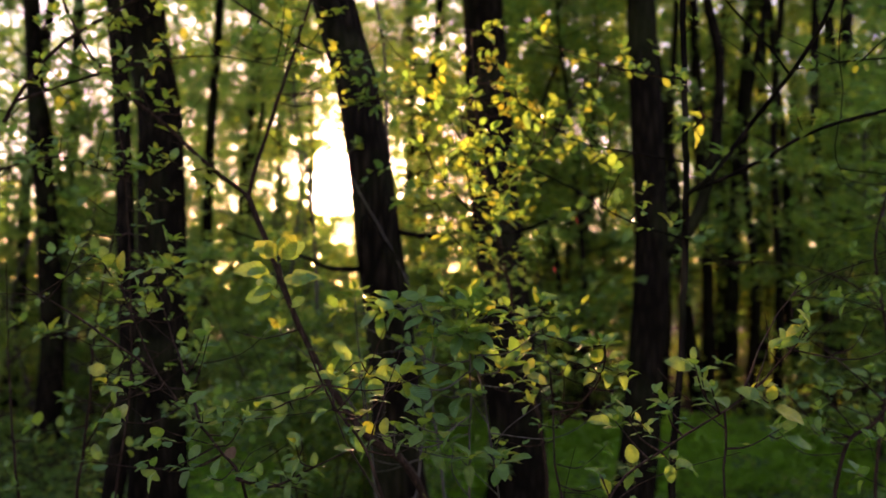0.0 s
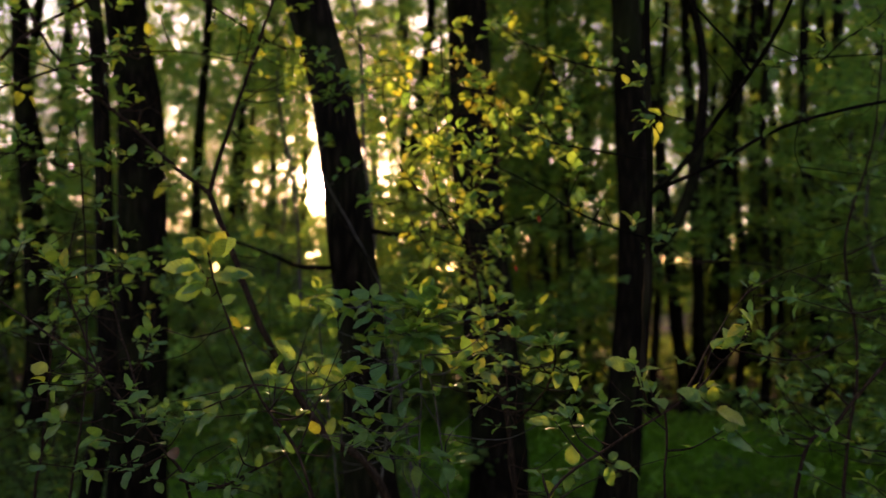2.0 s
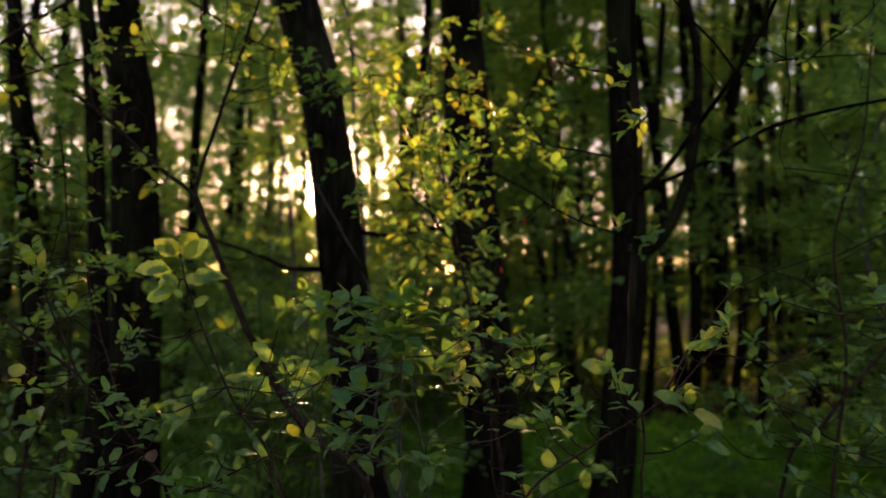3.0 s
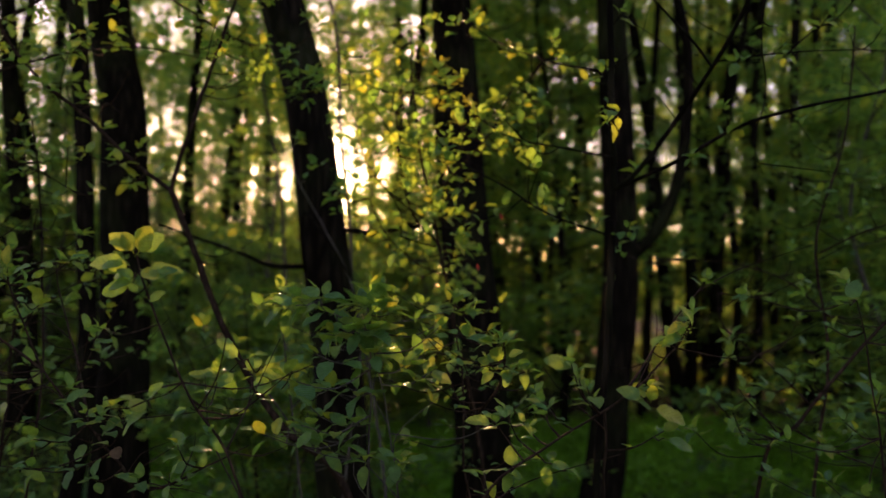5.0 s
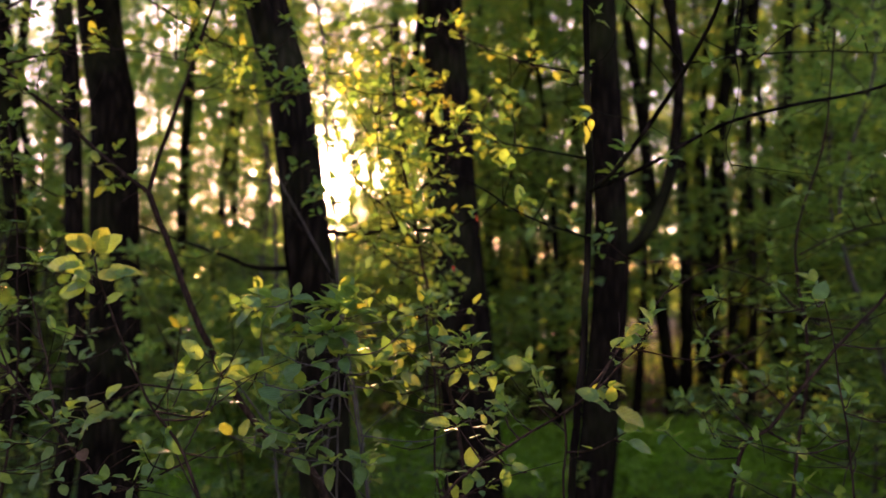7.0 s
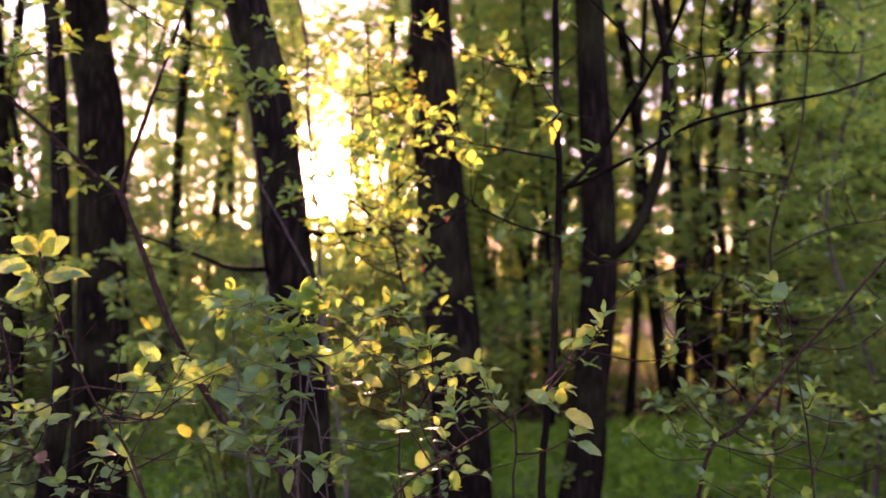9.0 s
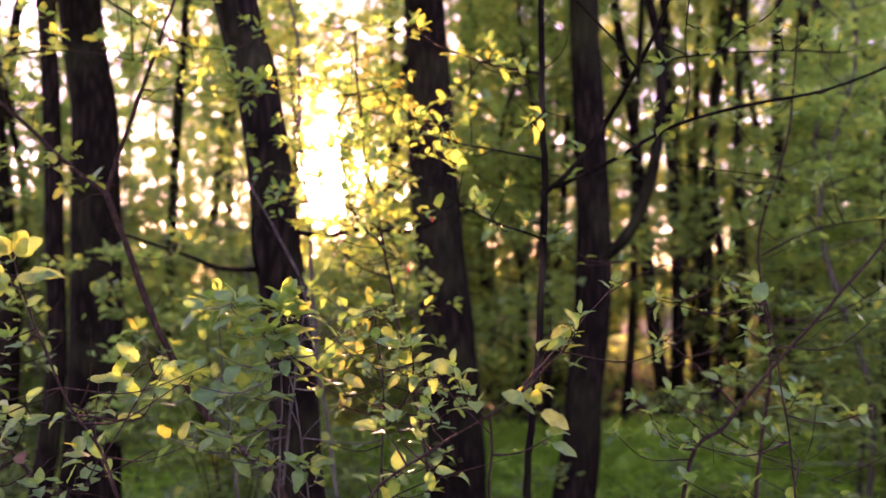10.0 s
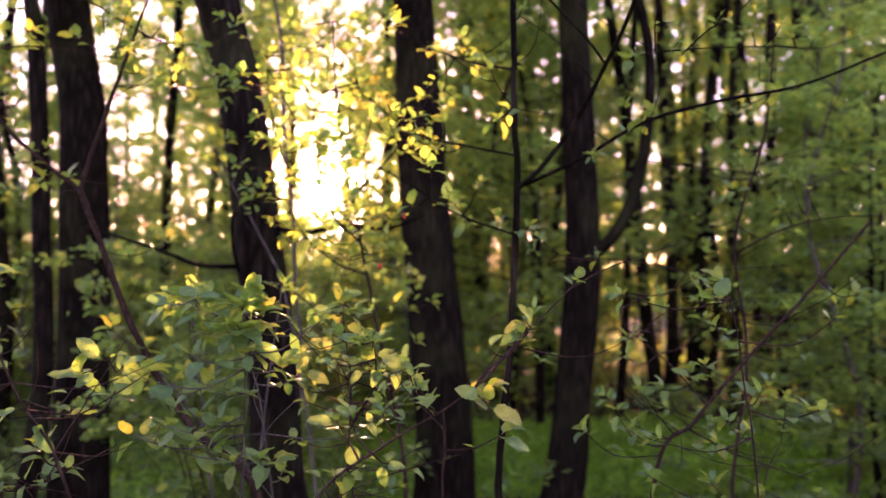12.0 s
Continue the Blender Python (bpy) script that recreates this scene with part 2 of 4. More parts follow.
low_growth("ground_herbs", "low green woodland herbs scattered over the litter", "herbs", 24000, 0.06, (-5, 6), (2.2, 7.3), 0.14, 11, 0.7)
low_growth("ground_herbs", "low herbs in shade-darkened greens between the trunks", "herbs", 12000, 0.07, (-9, -2.2), (5.6, 9.2), 0.25, 15, 0.65)
low_growth("undergrowth", "knee-high undergrowth in shade-darkened greens between the trunks", "undergrowth", 20000, 0.11, (-12, 14), (8.9, 24), 0.36, 13, 0.6)
low_growth("grass", "short bright green grass in a clearing", "grass", 30000, 0.08, (0.2, 7), (7.4, 9.1), 0.09, 12, 0.35, blade)
low_growth("grass", "short bright green grass between the trees", "grass", 22000, 0.08, (-2.3, 0.2), (6.3, 9.1), 0.09, 14, 0.35, blade)


# ---- trees ----
def lane_off(c):
    """How far places lie from the gap cut along the camera's line to the sun: 0 in its middle, 1 at its rim."""
    rel = c - np.array([0.42, 0.0, 1.88])
    across = (rel[:, 0] - rel[:, 1] * SUN.x / SUN.y) / 1.05
    above = (rel[:, 2] - rel[:, 1] * SUN.z / SUN.y) / 0.68
    return np.where(rel[:, 1] > 3.0, np.hypot(across, above), 9.0)


def lane_keep(c, rng):
    """Leaves thinned to fit the camera's view and let the sun in: almost none in the gap, loose round it, most of all
    to its left.
    """
    off = lane_off(c)
    right = c[:, 0] - 0.42 - c[:, 1] * SUN.x / SUN.y > 0
    lift = c[:, 2] - c[:, 1] * SUN.z / SUN.y
    loose = np.where(right, 0.48 + 0.22 * (off - 0.75), 0.34 + 0.10 * (off - 0.75))
    loose = np.where(lift > 2.4, np.maximum(loose, 0.9), loose)
    loose = np.where(lift < np.where(c[:, 1] < 12.0, 1.05, 0.5), 1.0, loose)
    return rng.uniform(0, 1, len(c)) < np.where(off < 0.75, np.where(off < 0.25, 0.03, 0.12 + 0.4 * off), np.clip(loose, 0, 1))


def crown_places(rng, limbs, n, spread):
    """Places for leaves, in clumps along the outer halves of the limbs."""
    ends = []
    for line in limbs:
        for s in np.linspace(0.35, 1.0, 7):
            ends.append(line[int(s * (len(line) - 1))])
    ends = np.array([tuple(e) for e in ends])
    clumps = ends[rng.integers(0, len(ends), max(8, n // 28))] + rng.normal(0, spread, (max(8, n // 28), 3)) * (1, 1, 0.6)
    pick = clumps[rng.integers(0, len(clumps), n)]
    return pick + rng.normal(0, spread * 0.33, (n, 3)) * (1, 1, 0.45)


def limbs_for(rng, line, count, low, reach, rise):
    out = []
    for i in range(count):
        s = low + (1 - low) * (i + rng.uniform(0, 0.8)) / count
        p = line[min(int(s * (len(line) - 1)), len(line) - 2)]
        a = rng.uniform(0, 2 * np.pi)
        far = reach * (1.15 - 0.75 * s) * rng.uniform(0.7, 1.2)
        mid = p + Vector((math.cos(a), math.sin(a), rise)) * far * 0.5
        a += rng.uniform(-0.5, 0.5)
        tip = mid + Vector((math.cos(a), math.sin(a), rise * 0.6)) * far * 0.5
        out.append(smooth_line([p, mid, tip], 0.25))
    return out


def add_limbs_and_crown(tree, rng, limbs, radius, n, size, spread, flat, bark, clear=False, single=False):
    if clear:
        home = np.array(tree.location)
        limbs = [line for line in limbs if lane_off(np.array([tuple(p) for p in line]) + home).min() > 0.55]
    if single:
        for line in limbs:
            part("limb", tube_mesh("limb", line, radius, radius * 0.25, bark, 6, 0.08), tree)
    else:
        verts, faces = [], []
        for line in limbs:
            v, f = tube(line[::2] if len(line) > 5 else line, radius, radius * 0.25, 5)
            faces += [tuple(i + len(verts) for i in q) for q in f if len(set(q)) == 4]
            verts += [tuple(p) for p in v]
        tagged(part("branchwork", mesh_from("branchwork", verts, faces, bark), tree), kind="stuff")
    if n:
        c = crown_places(rng, limbs, n, spread)
        if clear:
            base = np.array(tree.location)
            c = c[lane_keep(c + base, rng)]
        c = c[c[:, 2] > 0.1]
        part("crown", mesh_from("crown", *leaf_quads(c, size, rng, flat), leaf_far), tree, "spring foliage in shade-darkened greens")


def tree(label, points, r0, r1, seed, group="", reach=3.0, limbs=14, low=0.42, leaves=10000, size=0.13, bark=bark_shaded, extra=()):
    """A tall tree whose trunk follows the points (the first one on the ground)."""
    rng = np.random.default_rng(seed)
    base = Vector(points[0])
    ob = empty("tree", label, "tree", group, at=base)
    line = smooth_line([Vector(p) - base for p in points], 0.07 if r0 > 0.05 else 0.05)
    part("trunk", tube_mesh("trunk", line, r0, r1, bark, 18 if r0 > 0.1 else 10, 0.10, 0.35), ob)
    for pts, a, b in extra:
        part("limb", tube_mesh("limb", smooth_line([Vector(p) - base for p in pts], 0.04), a, b, bark, 8, 0.15), ob)
    add_limbs_and_crown(ob, rng, limbs_for(rng, line, limbs, low, reach, 0.55), r1 * 0.55, leaves, size, 0.55, 0.45, bark, True, True)
    return ob


tall = "tall woodland tree with rough shade-darkened bark and green crown"
tree("leaning tree with shade-darkened bark and a bent trunk beside the sun",
     [(0.0, 3.70, -0.05), (-0.190, 3.680, 0.663), (-0.212, 3.660, 1.125), (-0.244, 3.650, 1.481), (-0.288, 3.650, 1.813), (-0.327, 3.650, 2.148), (-0.394, 3.660, 2.542), (-0.490, 3.680, 2.892), (-0.75, 3.75, 4.0), (-0.95, 3.8, 6.5), (-1.0, 3.9, 10.0)],
     0.115, 0.05, 1, leaves=9000, low=0.5,
     extra=[([(-0.329, 3.630, 1.701), (-0.481, 3.450, 1.699), (-0.564, 3.300, 1.740), (-0.730, 3.200, 1.802), (-0.840, 3.100, 1.844)], 0.014, 0.004),
            ([(-0.192, 3.630, 1.867), (-0.058, 3.550, 1.844), (0.118, 3.500, 1.871), (0.312, 3.400, 1.852), (0.471, 3.300, 1.903)], 0.013, 0.004),
            ([(-0.362, 3.600, 1.675), (-0.350, 3.450, 1.792), (-0.335, 3.420, 1.922), (-0.210, 3.400, 1.766), (-0.138, 3.400, 1.647)], 0.008, 0.004),
            ([(-0.411, 3.660, 2.633), (-0.492, 3.600, 2.809), (-0.543, 3.550, 2.984), (-0.618, 3.500, 3.371), (-1.3, 3.3, 4.6)], 0.055, 0.03)])
tree("thick straight tree with shade-darkened furrowed bark", [(-2.0, 5.75, -0.40), (-2.004, 5.750, 0.848), (-2.019, 5.750, 2.054), (-2.049, 5.750, 2.873), (-2.202, 5.800, 3.722), (-2.5, 5.9, 6.5), (-2.6, 6.0, 12.0)], 0.185, 0.08, 2, "dark trees")
tree("slim dark tree growing close beside a thicker one", [(-2.28, 5.35, -0.40), (-2.096, 5.350, 0.901), (-2.123, 5.350, 2.022), (-2.167, 5.350, 2.860), (-2.237, 5.350, 3.556), (-2.6, 5.4, 6.0), (-2.7, 5.6, 9.5)], 0.07, 0.03, 3, limbs=8, reach=1.8, leaves=3500)
tree("slender dark tree with a slightly wavy stem", [(-4.22, 8.6, -0.05), (-4.167, 8.600, 0.830), (-4.251, 8.600, 2.278), (-4.390, 8.600, 3.504), (-4.488, 8.600, 4.748), (-4.75, 8.7, 7.0), (-4.7, 8.9, 11.0)], 0.125, 0.042, 4, limbs=9, reach=2.0, leaves=4000)
tree("thick dark tree behind yellow-green leaves", [(0.53, 5.955, -0.45), (0.565, 5.955, 0.414), (0.490, 5.955, 1.240), (0.419, 5.955, 2.078), (0.365, 5.955, 2.927), (0.312, 5.955, 3.790), (0.105, 5.998, 6.291), (0.018, 6.085, 11.068)], 0.215, 0.06, 5, "dark trees")
tree("thick dark tree leaning slightly with a smooth bole", [(1.26, 5.945, -0.45), (1.421, 5.945, 0.168), (1.496, 5.945, 0.907), (1.572, 5.945, 1.655), (1.560, 5.945, 2.497), (1.523, 5.945, 3.351), (1.509, 5.945, 3.913), (1.396, 6.031, 6.249), (1.526, 6.117, 10.984)], 0.150, 0.04, 6, "dark trees",
     extra=[([(1.617, 5.902, 1.842), (1.783, 5.816, 2.004), (1.917, 5.773, 2.288), (2.003, 5.773, 2.680), (2.039, 5.773, 3.304), (1.913, 5.687, 4.183), (2.171, 5.514, 5.818)], 0.048, 0.018)])

# slim trees standing further back in the wood
back = "slim dark woodland tree further back among the others"
for spec in [(1290, 12.0, 0.10, 6), (1335, 14.0, 0.12, 3), (1250, 16.0, 0.10, -6), (1480, 11.0, 0.10, 4), (1200, 10.0, 0.085, -8), (1410, 17.0, 0.13, 0), (1520, 15.0, 0.11, -3),
             (330, 10.5, 0.075, 4), (430, 14.0, 0.08, 0), (738, 12.0, 0.09, 3), (1025, 13.0, 0.08, 2), (950, 18.0, 0.09, -2), (960, 15.0, 0.10, 3), (905, 12.0, 0.08, -4), (110, 13.0, 0.11, 2), (20, 11.0, 0.09, 6), (1158, 9.5, 0.05, 3), (1228, 11.0, 0.085, -2), (1272, 13.0, 0.07, 2), (1312, 10.0, 0.055, 5), (1388, 12.0, 0.07, -4), (1456, 13.5, 0.09, 2), (1502, 10.5, 0.05, -3), (1552, 12.5, 0.08, 4), (1360, 9.0, 0.05, 4), (1440, 8.6, 0.06, -2), (480, 19.0, 0.10, 2), (730, 17.0, 0.11, -3)]:
    px, far, r, lean = spec
    x0 = 0.137 + (px - 784) / 1414 * far
    s = int(px + far * 10)
    rng = random.Random(s)
    wob = [rng.uniform(-0.12, 0.12) for _ in range(6)]
    tree(back, [(x0 - lean * 0.02, far, -0.05), (x0 + wob[0], far, 1.5), (x0 + wob[1] + lean * 0.02, far + wob[2], 3.5), (x0 + wob[3] + lean * 0.05, far, 6.0), (x0 + wob[4] + lean * 0.09, far, 10.0), (x0 + wob[5] + lean * 0.12, far, 14.5)],
         r, r * 0.35, s, "slim trees", limbs=10, low=0.4, reach=2.2, leaves=4000, size=0.10)


# the wood behind: repeated trees and saplings
def model_tree(seed, tallness, r, leaves, at=(0, 0, 0), clear=False):
    rng = np.random.default_rng(seed)
    pts = [(0, 0, -0.1)] + [(rng.normal(0, 0.14), rng.normal(0, 0.14), tallness * s) for s in (0.15, 0.35, 0.6, 0.8, 1.0)]
    ob = empty("tree", "distant woodland tree with slim trunk and spring crown", "tree", "trees of the wood", at=at)
    line = smooth_line(pts, 0.4)
    part("trunk", tube_mesh("trunk", line, r, r * 0.3, bark_shaded, 9, 0.08, 0.3), ob)
    add_limbs_and_crown(ob, rng, limbs_for(rng, line, 16, 0.22, 3.4, 0.45), r * 0.22, leaves, 0.15, 0.6, 0.4, bark_shaded, clear)
    return ob


def model_sapling(seed, tallness, leaves, at=(0, 0, 0), clear=False):
    rng = np.random.default_rng(seed)
    pts = [(0, 0, -0.05)] + [(rng.normal(0, 0.12), rng.normal(0, 0.12), tallness * s) for s in (0.3, 0.6, 0.85, 1.0)]
    ob = empty("sapling", "young understorey sapling with level sprays of green leaves", "sapling", "saplings of the wood", at=at)
    line = smooth_line(pts, 0.2)
    part("trunk", tube_mesh("trunk", line, 0.024, 0.006, bark_grey, 7, 0.05, 0.2), ob)
    limbs = limbs_for(rng, line, 16, 0.12, 1.5, 0.22)
    add_limbs_and_crown(ob, rng, limbs, 0.007, leaves, 0.065, 0.24, 0.8, bark_grey, clear)
    return ob


def model_layered(seed, tallness, leaves, at):
    """An understorey tree whose long level boughs carry flat sheets of leaves, one above the other."""
    rng = np.random.default_rng(seed)
    ob = empty("sapling", "understorey tree with flat tiers of leaves in a light-brightened green", "sapling", "layered saplings", at=at)
    line = smooth_line([(0, 0, -0.05)] + [(rng.normal(0, 0.06), rng.normal(0, 0.06), tallness * s) for s in (0.3, 0.6, 0.85, 1.0)], 0.2)
    part("trunk", tube_mesh("trunk", line, 0.028, 0.007, bark_shaded, 8, 0.06, 0.2), ob)
    limbs, spots = [], []
    for i in range(15):
        p = line[int((0.22 + 0.75 * i / 14) * (len(line) - 1))]
        a, far = i * 2.4 + rng.uniform(-0.4, 0.4), rng.uniform(0.8, 1.5) * (1.1 - 0.035 * i)
        way, out = Vector((math.cos(a), math.sin(a), 0)), Vector((-math.sin(a), math.cos(a), 0))
        bough = smooth_line([p, p + way * far * 0.5 + Vector((0, 0, 0.10)), p + way * far + out * rng.normal(0, 0.12) + Vector((0, 0, 0.04))], 0.12)
        limbs.append(bough)
        for k in range(9):
            q = bough[int((0.25 + 0.085 * k) * (len(bough) - 1))]
            tip = q + (out * (1 if k % 2 else -1) * 0.42 + way * 0.25) * far * (1.1 - 0.09 * k) + Vector((0, 0, rng.normal(0, 0.02)))
            limbs.append([q, q.lerp(tip, 0.5) + Vector((0, 0, 0.015)), tip])
            spots += [q.lerp(tip, s) for s in np.linspace(0.1, 1.0, 6)]
    add_limbs_and_crown(ob, rng, limbs, 0.006, 0, 0, 0, 0, bark_shaded)
    spots = np.array([tuple(p) for p in spots])
    c = spots[rng.integers(0, len(spots), leaves)] + rng.normal(0, 1, (leaves, 3)) * (0.05, 0.05, 0.012)
    part("crown", mesh_from("crown", *leaf_quads(c, 0.06, rng, 0.9), leaf_spray_lit), ob, "level sheets of leaves in a light-brightened green")
    return ob


def model_young(seed, tallness, leaves, at=(0, 0, 0), clear=False):
    rng = np.random.default_rng(seed)
    pts = [(0, 0, -0.05)] + [(rng.normal(0, 0.15), rng.normal(0, 0.15), tallness * s) for s in (0.3, 0.6, 0.85, 1.0)]
    ob = empty("tree", "young broadleaf tree with low level boughs of foliage", "tree", "young trees of the wood", at=at)
    line = smooth_line(pts, 0.25)
    part("trunk", tube_mesh("trunk", line, 0.055, 0.012, bark_shaded, 8, 0.06, 0.2), ob)
    add_limbs_and_crown(ob, rng, limbs_for(rng, line, 24, 0.14, 2.4, 0.25), 0.012, leaves, 0.095, 0.4, 0.7, bark_shaded, clear)
    return ob


def lane_offset(x, y):
    return abs(x - 0.33 - y * SUN.x / SUN.y)


def scatter(models, count, x_slope, near, far, gap, lane, seed, reach=0.0, build=None, behind=False, low=False):
    rng = random.Random(seed)
    placed, tries = [], 0
    while len(placed) < count and tries < 6000:
        tries += 1
        y = near + (far - near) * rng.random() ** 0.8
        x = rng.uniform(*x_slope) * y if isinstance(x_slope, tuple) else rng.uniform(-1, 1) * (2.5 + x_slope * y)
        if behind:
            a = rng.uniform(0, math.pi)
            x, y = math.cos(a) * y * 1.2, -math.sin(a) * y - 1.5
        elif lane_offset(x, y) < lane:
            continue
        if any((x - a) ** 2 + (y - b) ** 2 < gap * gap for a, b in placed):
            continue
        if y > 12 and -0.62 < x / y < -0.36 and rng.random() < 0.72:
            continue
        if low and y < 11.5 and 0.16 < x / y < 0.60:
            continue
        if 9 < y < 24 and 0.21 < x / y < 0.43 and rng.random() < 0.6:
            continue
        if low and 6.0 < y < 8.4 and -2.0 < x < 5.5:
            continue
        if low and y < 6.0 and 0.15 < x < 0.85:
            continue
        if low and y < 8.9 and -0.64 < x / y < -0.20:
            continue
        placed.append((x, y))
        if build and lane_offset(x, y) < reach:
            build(900 + len(placed), (x, y, height(x, y)))
            continue
        m = rng.choice(models)
        s = rng.uniform(0.85, 1.2)
        at = pose(x, y, height(x, y), 0, 0, rng.uniform(0, 360))
        if not m.get("placed"):
            m["placed"] = True
            m.matrix_basis = at
        else:
            copy = copy_thing(m, at)
            copy.scale = (s, s, s)


trees = [model_tree(40 + i, 12 + 1.6 * i, 0.09 + 0.018 * i, 3400) for i in range(5)]
scatter(trees, 68, 0.75, 14.0, 42.0, 1.5, 0.6, 7, 7.5, lambda s, at: model_tree(s, 14.0, 0.11, 4200, at, True))
young = [model_young(70 + i, 5.0 + 1.1 * i, 3900) for i in range(4)]
scatter(young, 50, 0.6, 10.8, 32.0, 0.9, 0.6, 10, 6.0, lambda s, at: model_young(s, 7.5, 4200, at, True))
scatter(young, 2, (-0.36, -0.18), 11.0, 26.0, 0.9, 0.5, 33, 9.0, lambda s, at: model_young(s, 8.5, 5200, at, True))
scatter(trees, 3, (-0.36, -0.12), 18.0, 40.0, 1.4, 0.7, 34, 9.0, lambda s, at: model_tree(s, 14.0, 0.10, 5600, at, True))
scatter(young, 8, (0.40, 0.75), 10.5, 17.0, 0.9, 0.5, 14)
saplings = [model_sapling(60 + i, 2.2 + 0.6 * i, 1950) for i in range(6)]
scatter(saplings, 110, 0.62, 5.6, 24.0, 0.6, 0.5, 8, 4.0, lambda s, at: model_sapling(s, 3.6, 2200, at, True), low=True)
for x, y, s, tall in ((3.1, 5.3, 301, 3.9), (3.7, 6.4, 302, 4.4)):
    model_sapling(s, tall, 4200, (x, y, height(x, y)))
for x, y, s, tall in ((3.55, 18.0, 325, 9.0), (5.0, 19.0, 326, 9.5), (5.9, 20.0, 327, 9.0), (4.6, 22.5, 328, 10.0), (4.5, 13.0, 311, 8.5), (5.4, 16.5, 312, 10.0), (5.9, 14.6, 315, 9.4), (6.5, 17.8, 316, 10.5)):
    model_young(s, tall, 5600, (x, y, height(x, y)))
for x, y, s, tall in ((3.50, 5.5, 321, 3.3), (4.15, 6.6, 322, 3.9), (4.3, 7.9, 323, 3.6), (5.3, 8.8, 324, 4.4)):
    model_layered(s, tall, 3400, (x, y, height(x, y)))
for x, y, s, tall in ((1.62, 9.0, 361, 5.8), (1.25, 12.4, 362, 7.4)):
    model_young(s, tall, 5400, (x, y, height(x, y)))
for x, y, s, tall in ((1.95, 11.6, 317, 7.2), (1.35, 9.6, 318, 5.6), (2.6, 14.0, 319, 8.0), (1.7, 15.5, 320, 8.6)):
    model_young(s, tall, 4600, (x, y, height(x, y)), True)
for x, y, s, tall in ((-1.05, 6.6, 351, 4.3), (-1.55, 8.6, 352, 4.8), (-0.9, 9.2, 353, 4.6)):
    model_sapling(s, tall, 3800, (x, y, height(x, y)), True)
# both rows of low saplings are added to block sun on the near shrubs
for x, y, s, tall in ((-2.1, 9.8, 341, 2.3), (-1.6, 10.3, 342, 2.3), (-1.05, 9.9, 343, 2.1), (-0.55, 10.4, 344, 2.0)):
    model_sapling(s, tall, 3200, (x, y, height(x, y)))
for x, y, s, tall in ((-1.15, 7.6, 331, 2.0), (-0.75, 8.0, 332, 1.9), (-1.65, 7.9, 333, 2.1)):
    model_sapling(s, tall, 2600, (x, y, height(x, y)), True)
scatter(young, 4, (0.50, 0.75), 8.0, 14.0, 1.0, 0.5, 35)
scatter(saplings, 3, (0.04, 0.40), 9.3, 13.5, 0.6, 0.5, 41)
scatter(saplings, 14, (-0.58, -0.38), 9.3, 14.0, 0.6, 0.5, 36)
scatter(young, 2, (-0.56, -0.40), 9.6, 13.0, 1.0, 0.5, 37)
# unseen trees behind the viewpoint, added to cut the sky light from there
shade = [model_tree(50 + i, 14 + 2 * i, 0.16, 6500) for i in range(3)]
scatter(shade, 56, 0, 11.0, 34.0, 2.0, 0, 9, behind=True)
scatter(young, 20, 0, 9.0, 24.0, 1.6, 0, 19, behind=True)


def far_woods():
    rng = np.random.default_rng(5)
    n = 34000
    a = rng.uniform(-math.pi, math.pi, n)
    d = rng.uniform(62, 95, n)
    z = rng.uniform(0, 1, n) ** 1.35 * (17 + 3 * np.sin(a * 23) + 2 * np.sin(a * 61))
    sunward = np.abs(a - SUN_AZ) < radians(42)
    z[sunward] *= 0.45
    z[(a > 0.02) & (a < 0.5)] *= 0.5
    back = np.abs(a) > radians(100)
    d[back] *= 0.8
    c = np.stack([np.sin(a) * d, np.cos(a) * d, z], 1)
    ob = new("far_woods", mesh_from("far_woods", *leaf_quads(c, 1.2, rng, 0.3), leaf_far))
    tagged(ob, "distant belt of green woodland closing the view", "woods", kind="stuff")


far_woods()


# ---- leafy shrubs close by ----
def leaf_mesh(name, material, seed, wide=0.34, tip=1.0, segments=11):
    """One ovate leaf, one unit long from the foot of its stalk, folded on the midrib and curved."""
    rng = random.Random(seed)
    fold, droop, twist = rng.uniform(0.2, 0.75), rng.uniform(-0.1, 0.4), rng.uniform(-0.5, 0.5)
    stalk = 0.16
    verts, faces = [(0, 0.012, 0), (0, -0.012, 0), (stalk, 0.012, 0.01), (stalk, -0.012, 0.01)], [(0, 1, 3, 2)]
    for i in range(segments + 1):
        s = i / segments
        x = stalk + (1 - stalk) * s
        w = wide * (math.sin(math.pi * s ** 0.86) ** (0.62 * tip)) + (0.008 if 0 < i < segments else 0)
        z = 0.01 - droop * s * s
        tooth = 1.0 + (0.045 if i % 2 else -0.045)
        for k in (-1.0, -0.5, 0.0, 0.5, 1.0):
            y = k * w * (tooth if abs(k) == 1 else 1.0)
            verts.append((x, y + twist * s * s * 0.2, z + abs(y) * fold - abs(k) ** 3 * w * 0.18 + 0.026 * abs(k) * math.sin(11 * s + 3 * k + seed)))
    for i in range(segments):
        for k in range(4):
            a = 4 + i * 5 + k
            faces.append((a, a + 1, a + 6, a + 5))
    return mesh_from(name, verts, faces, material)


LEAVES = [leaf_mesh("leaf", leaf_near, i, 0.21 + 0.025 * (i % 5), 0.9 + 0.17 * (i % 3)) for i in range(9)]
DRY = leaf_mesh("dry_leaf", leaf_dry, 77, 0.42)
BRONZE = leaf_mesh("leaf", leaf_bronze, 79, 0.20)
BUD = leaf_mesh("bud", leaf_red, 78, 0.16)


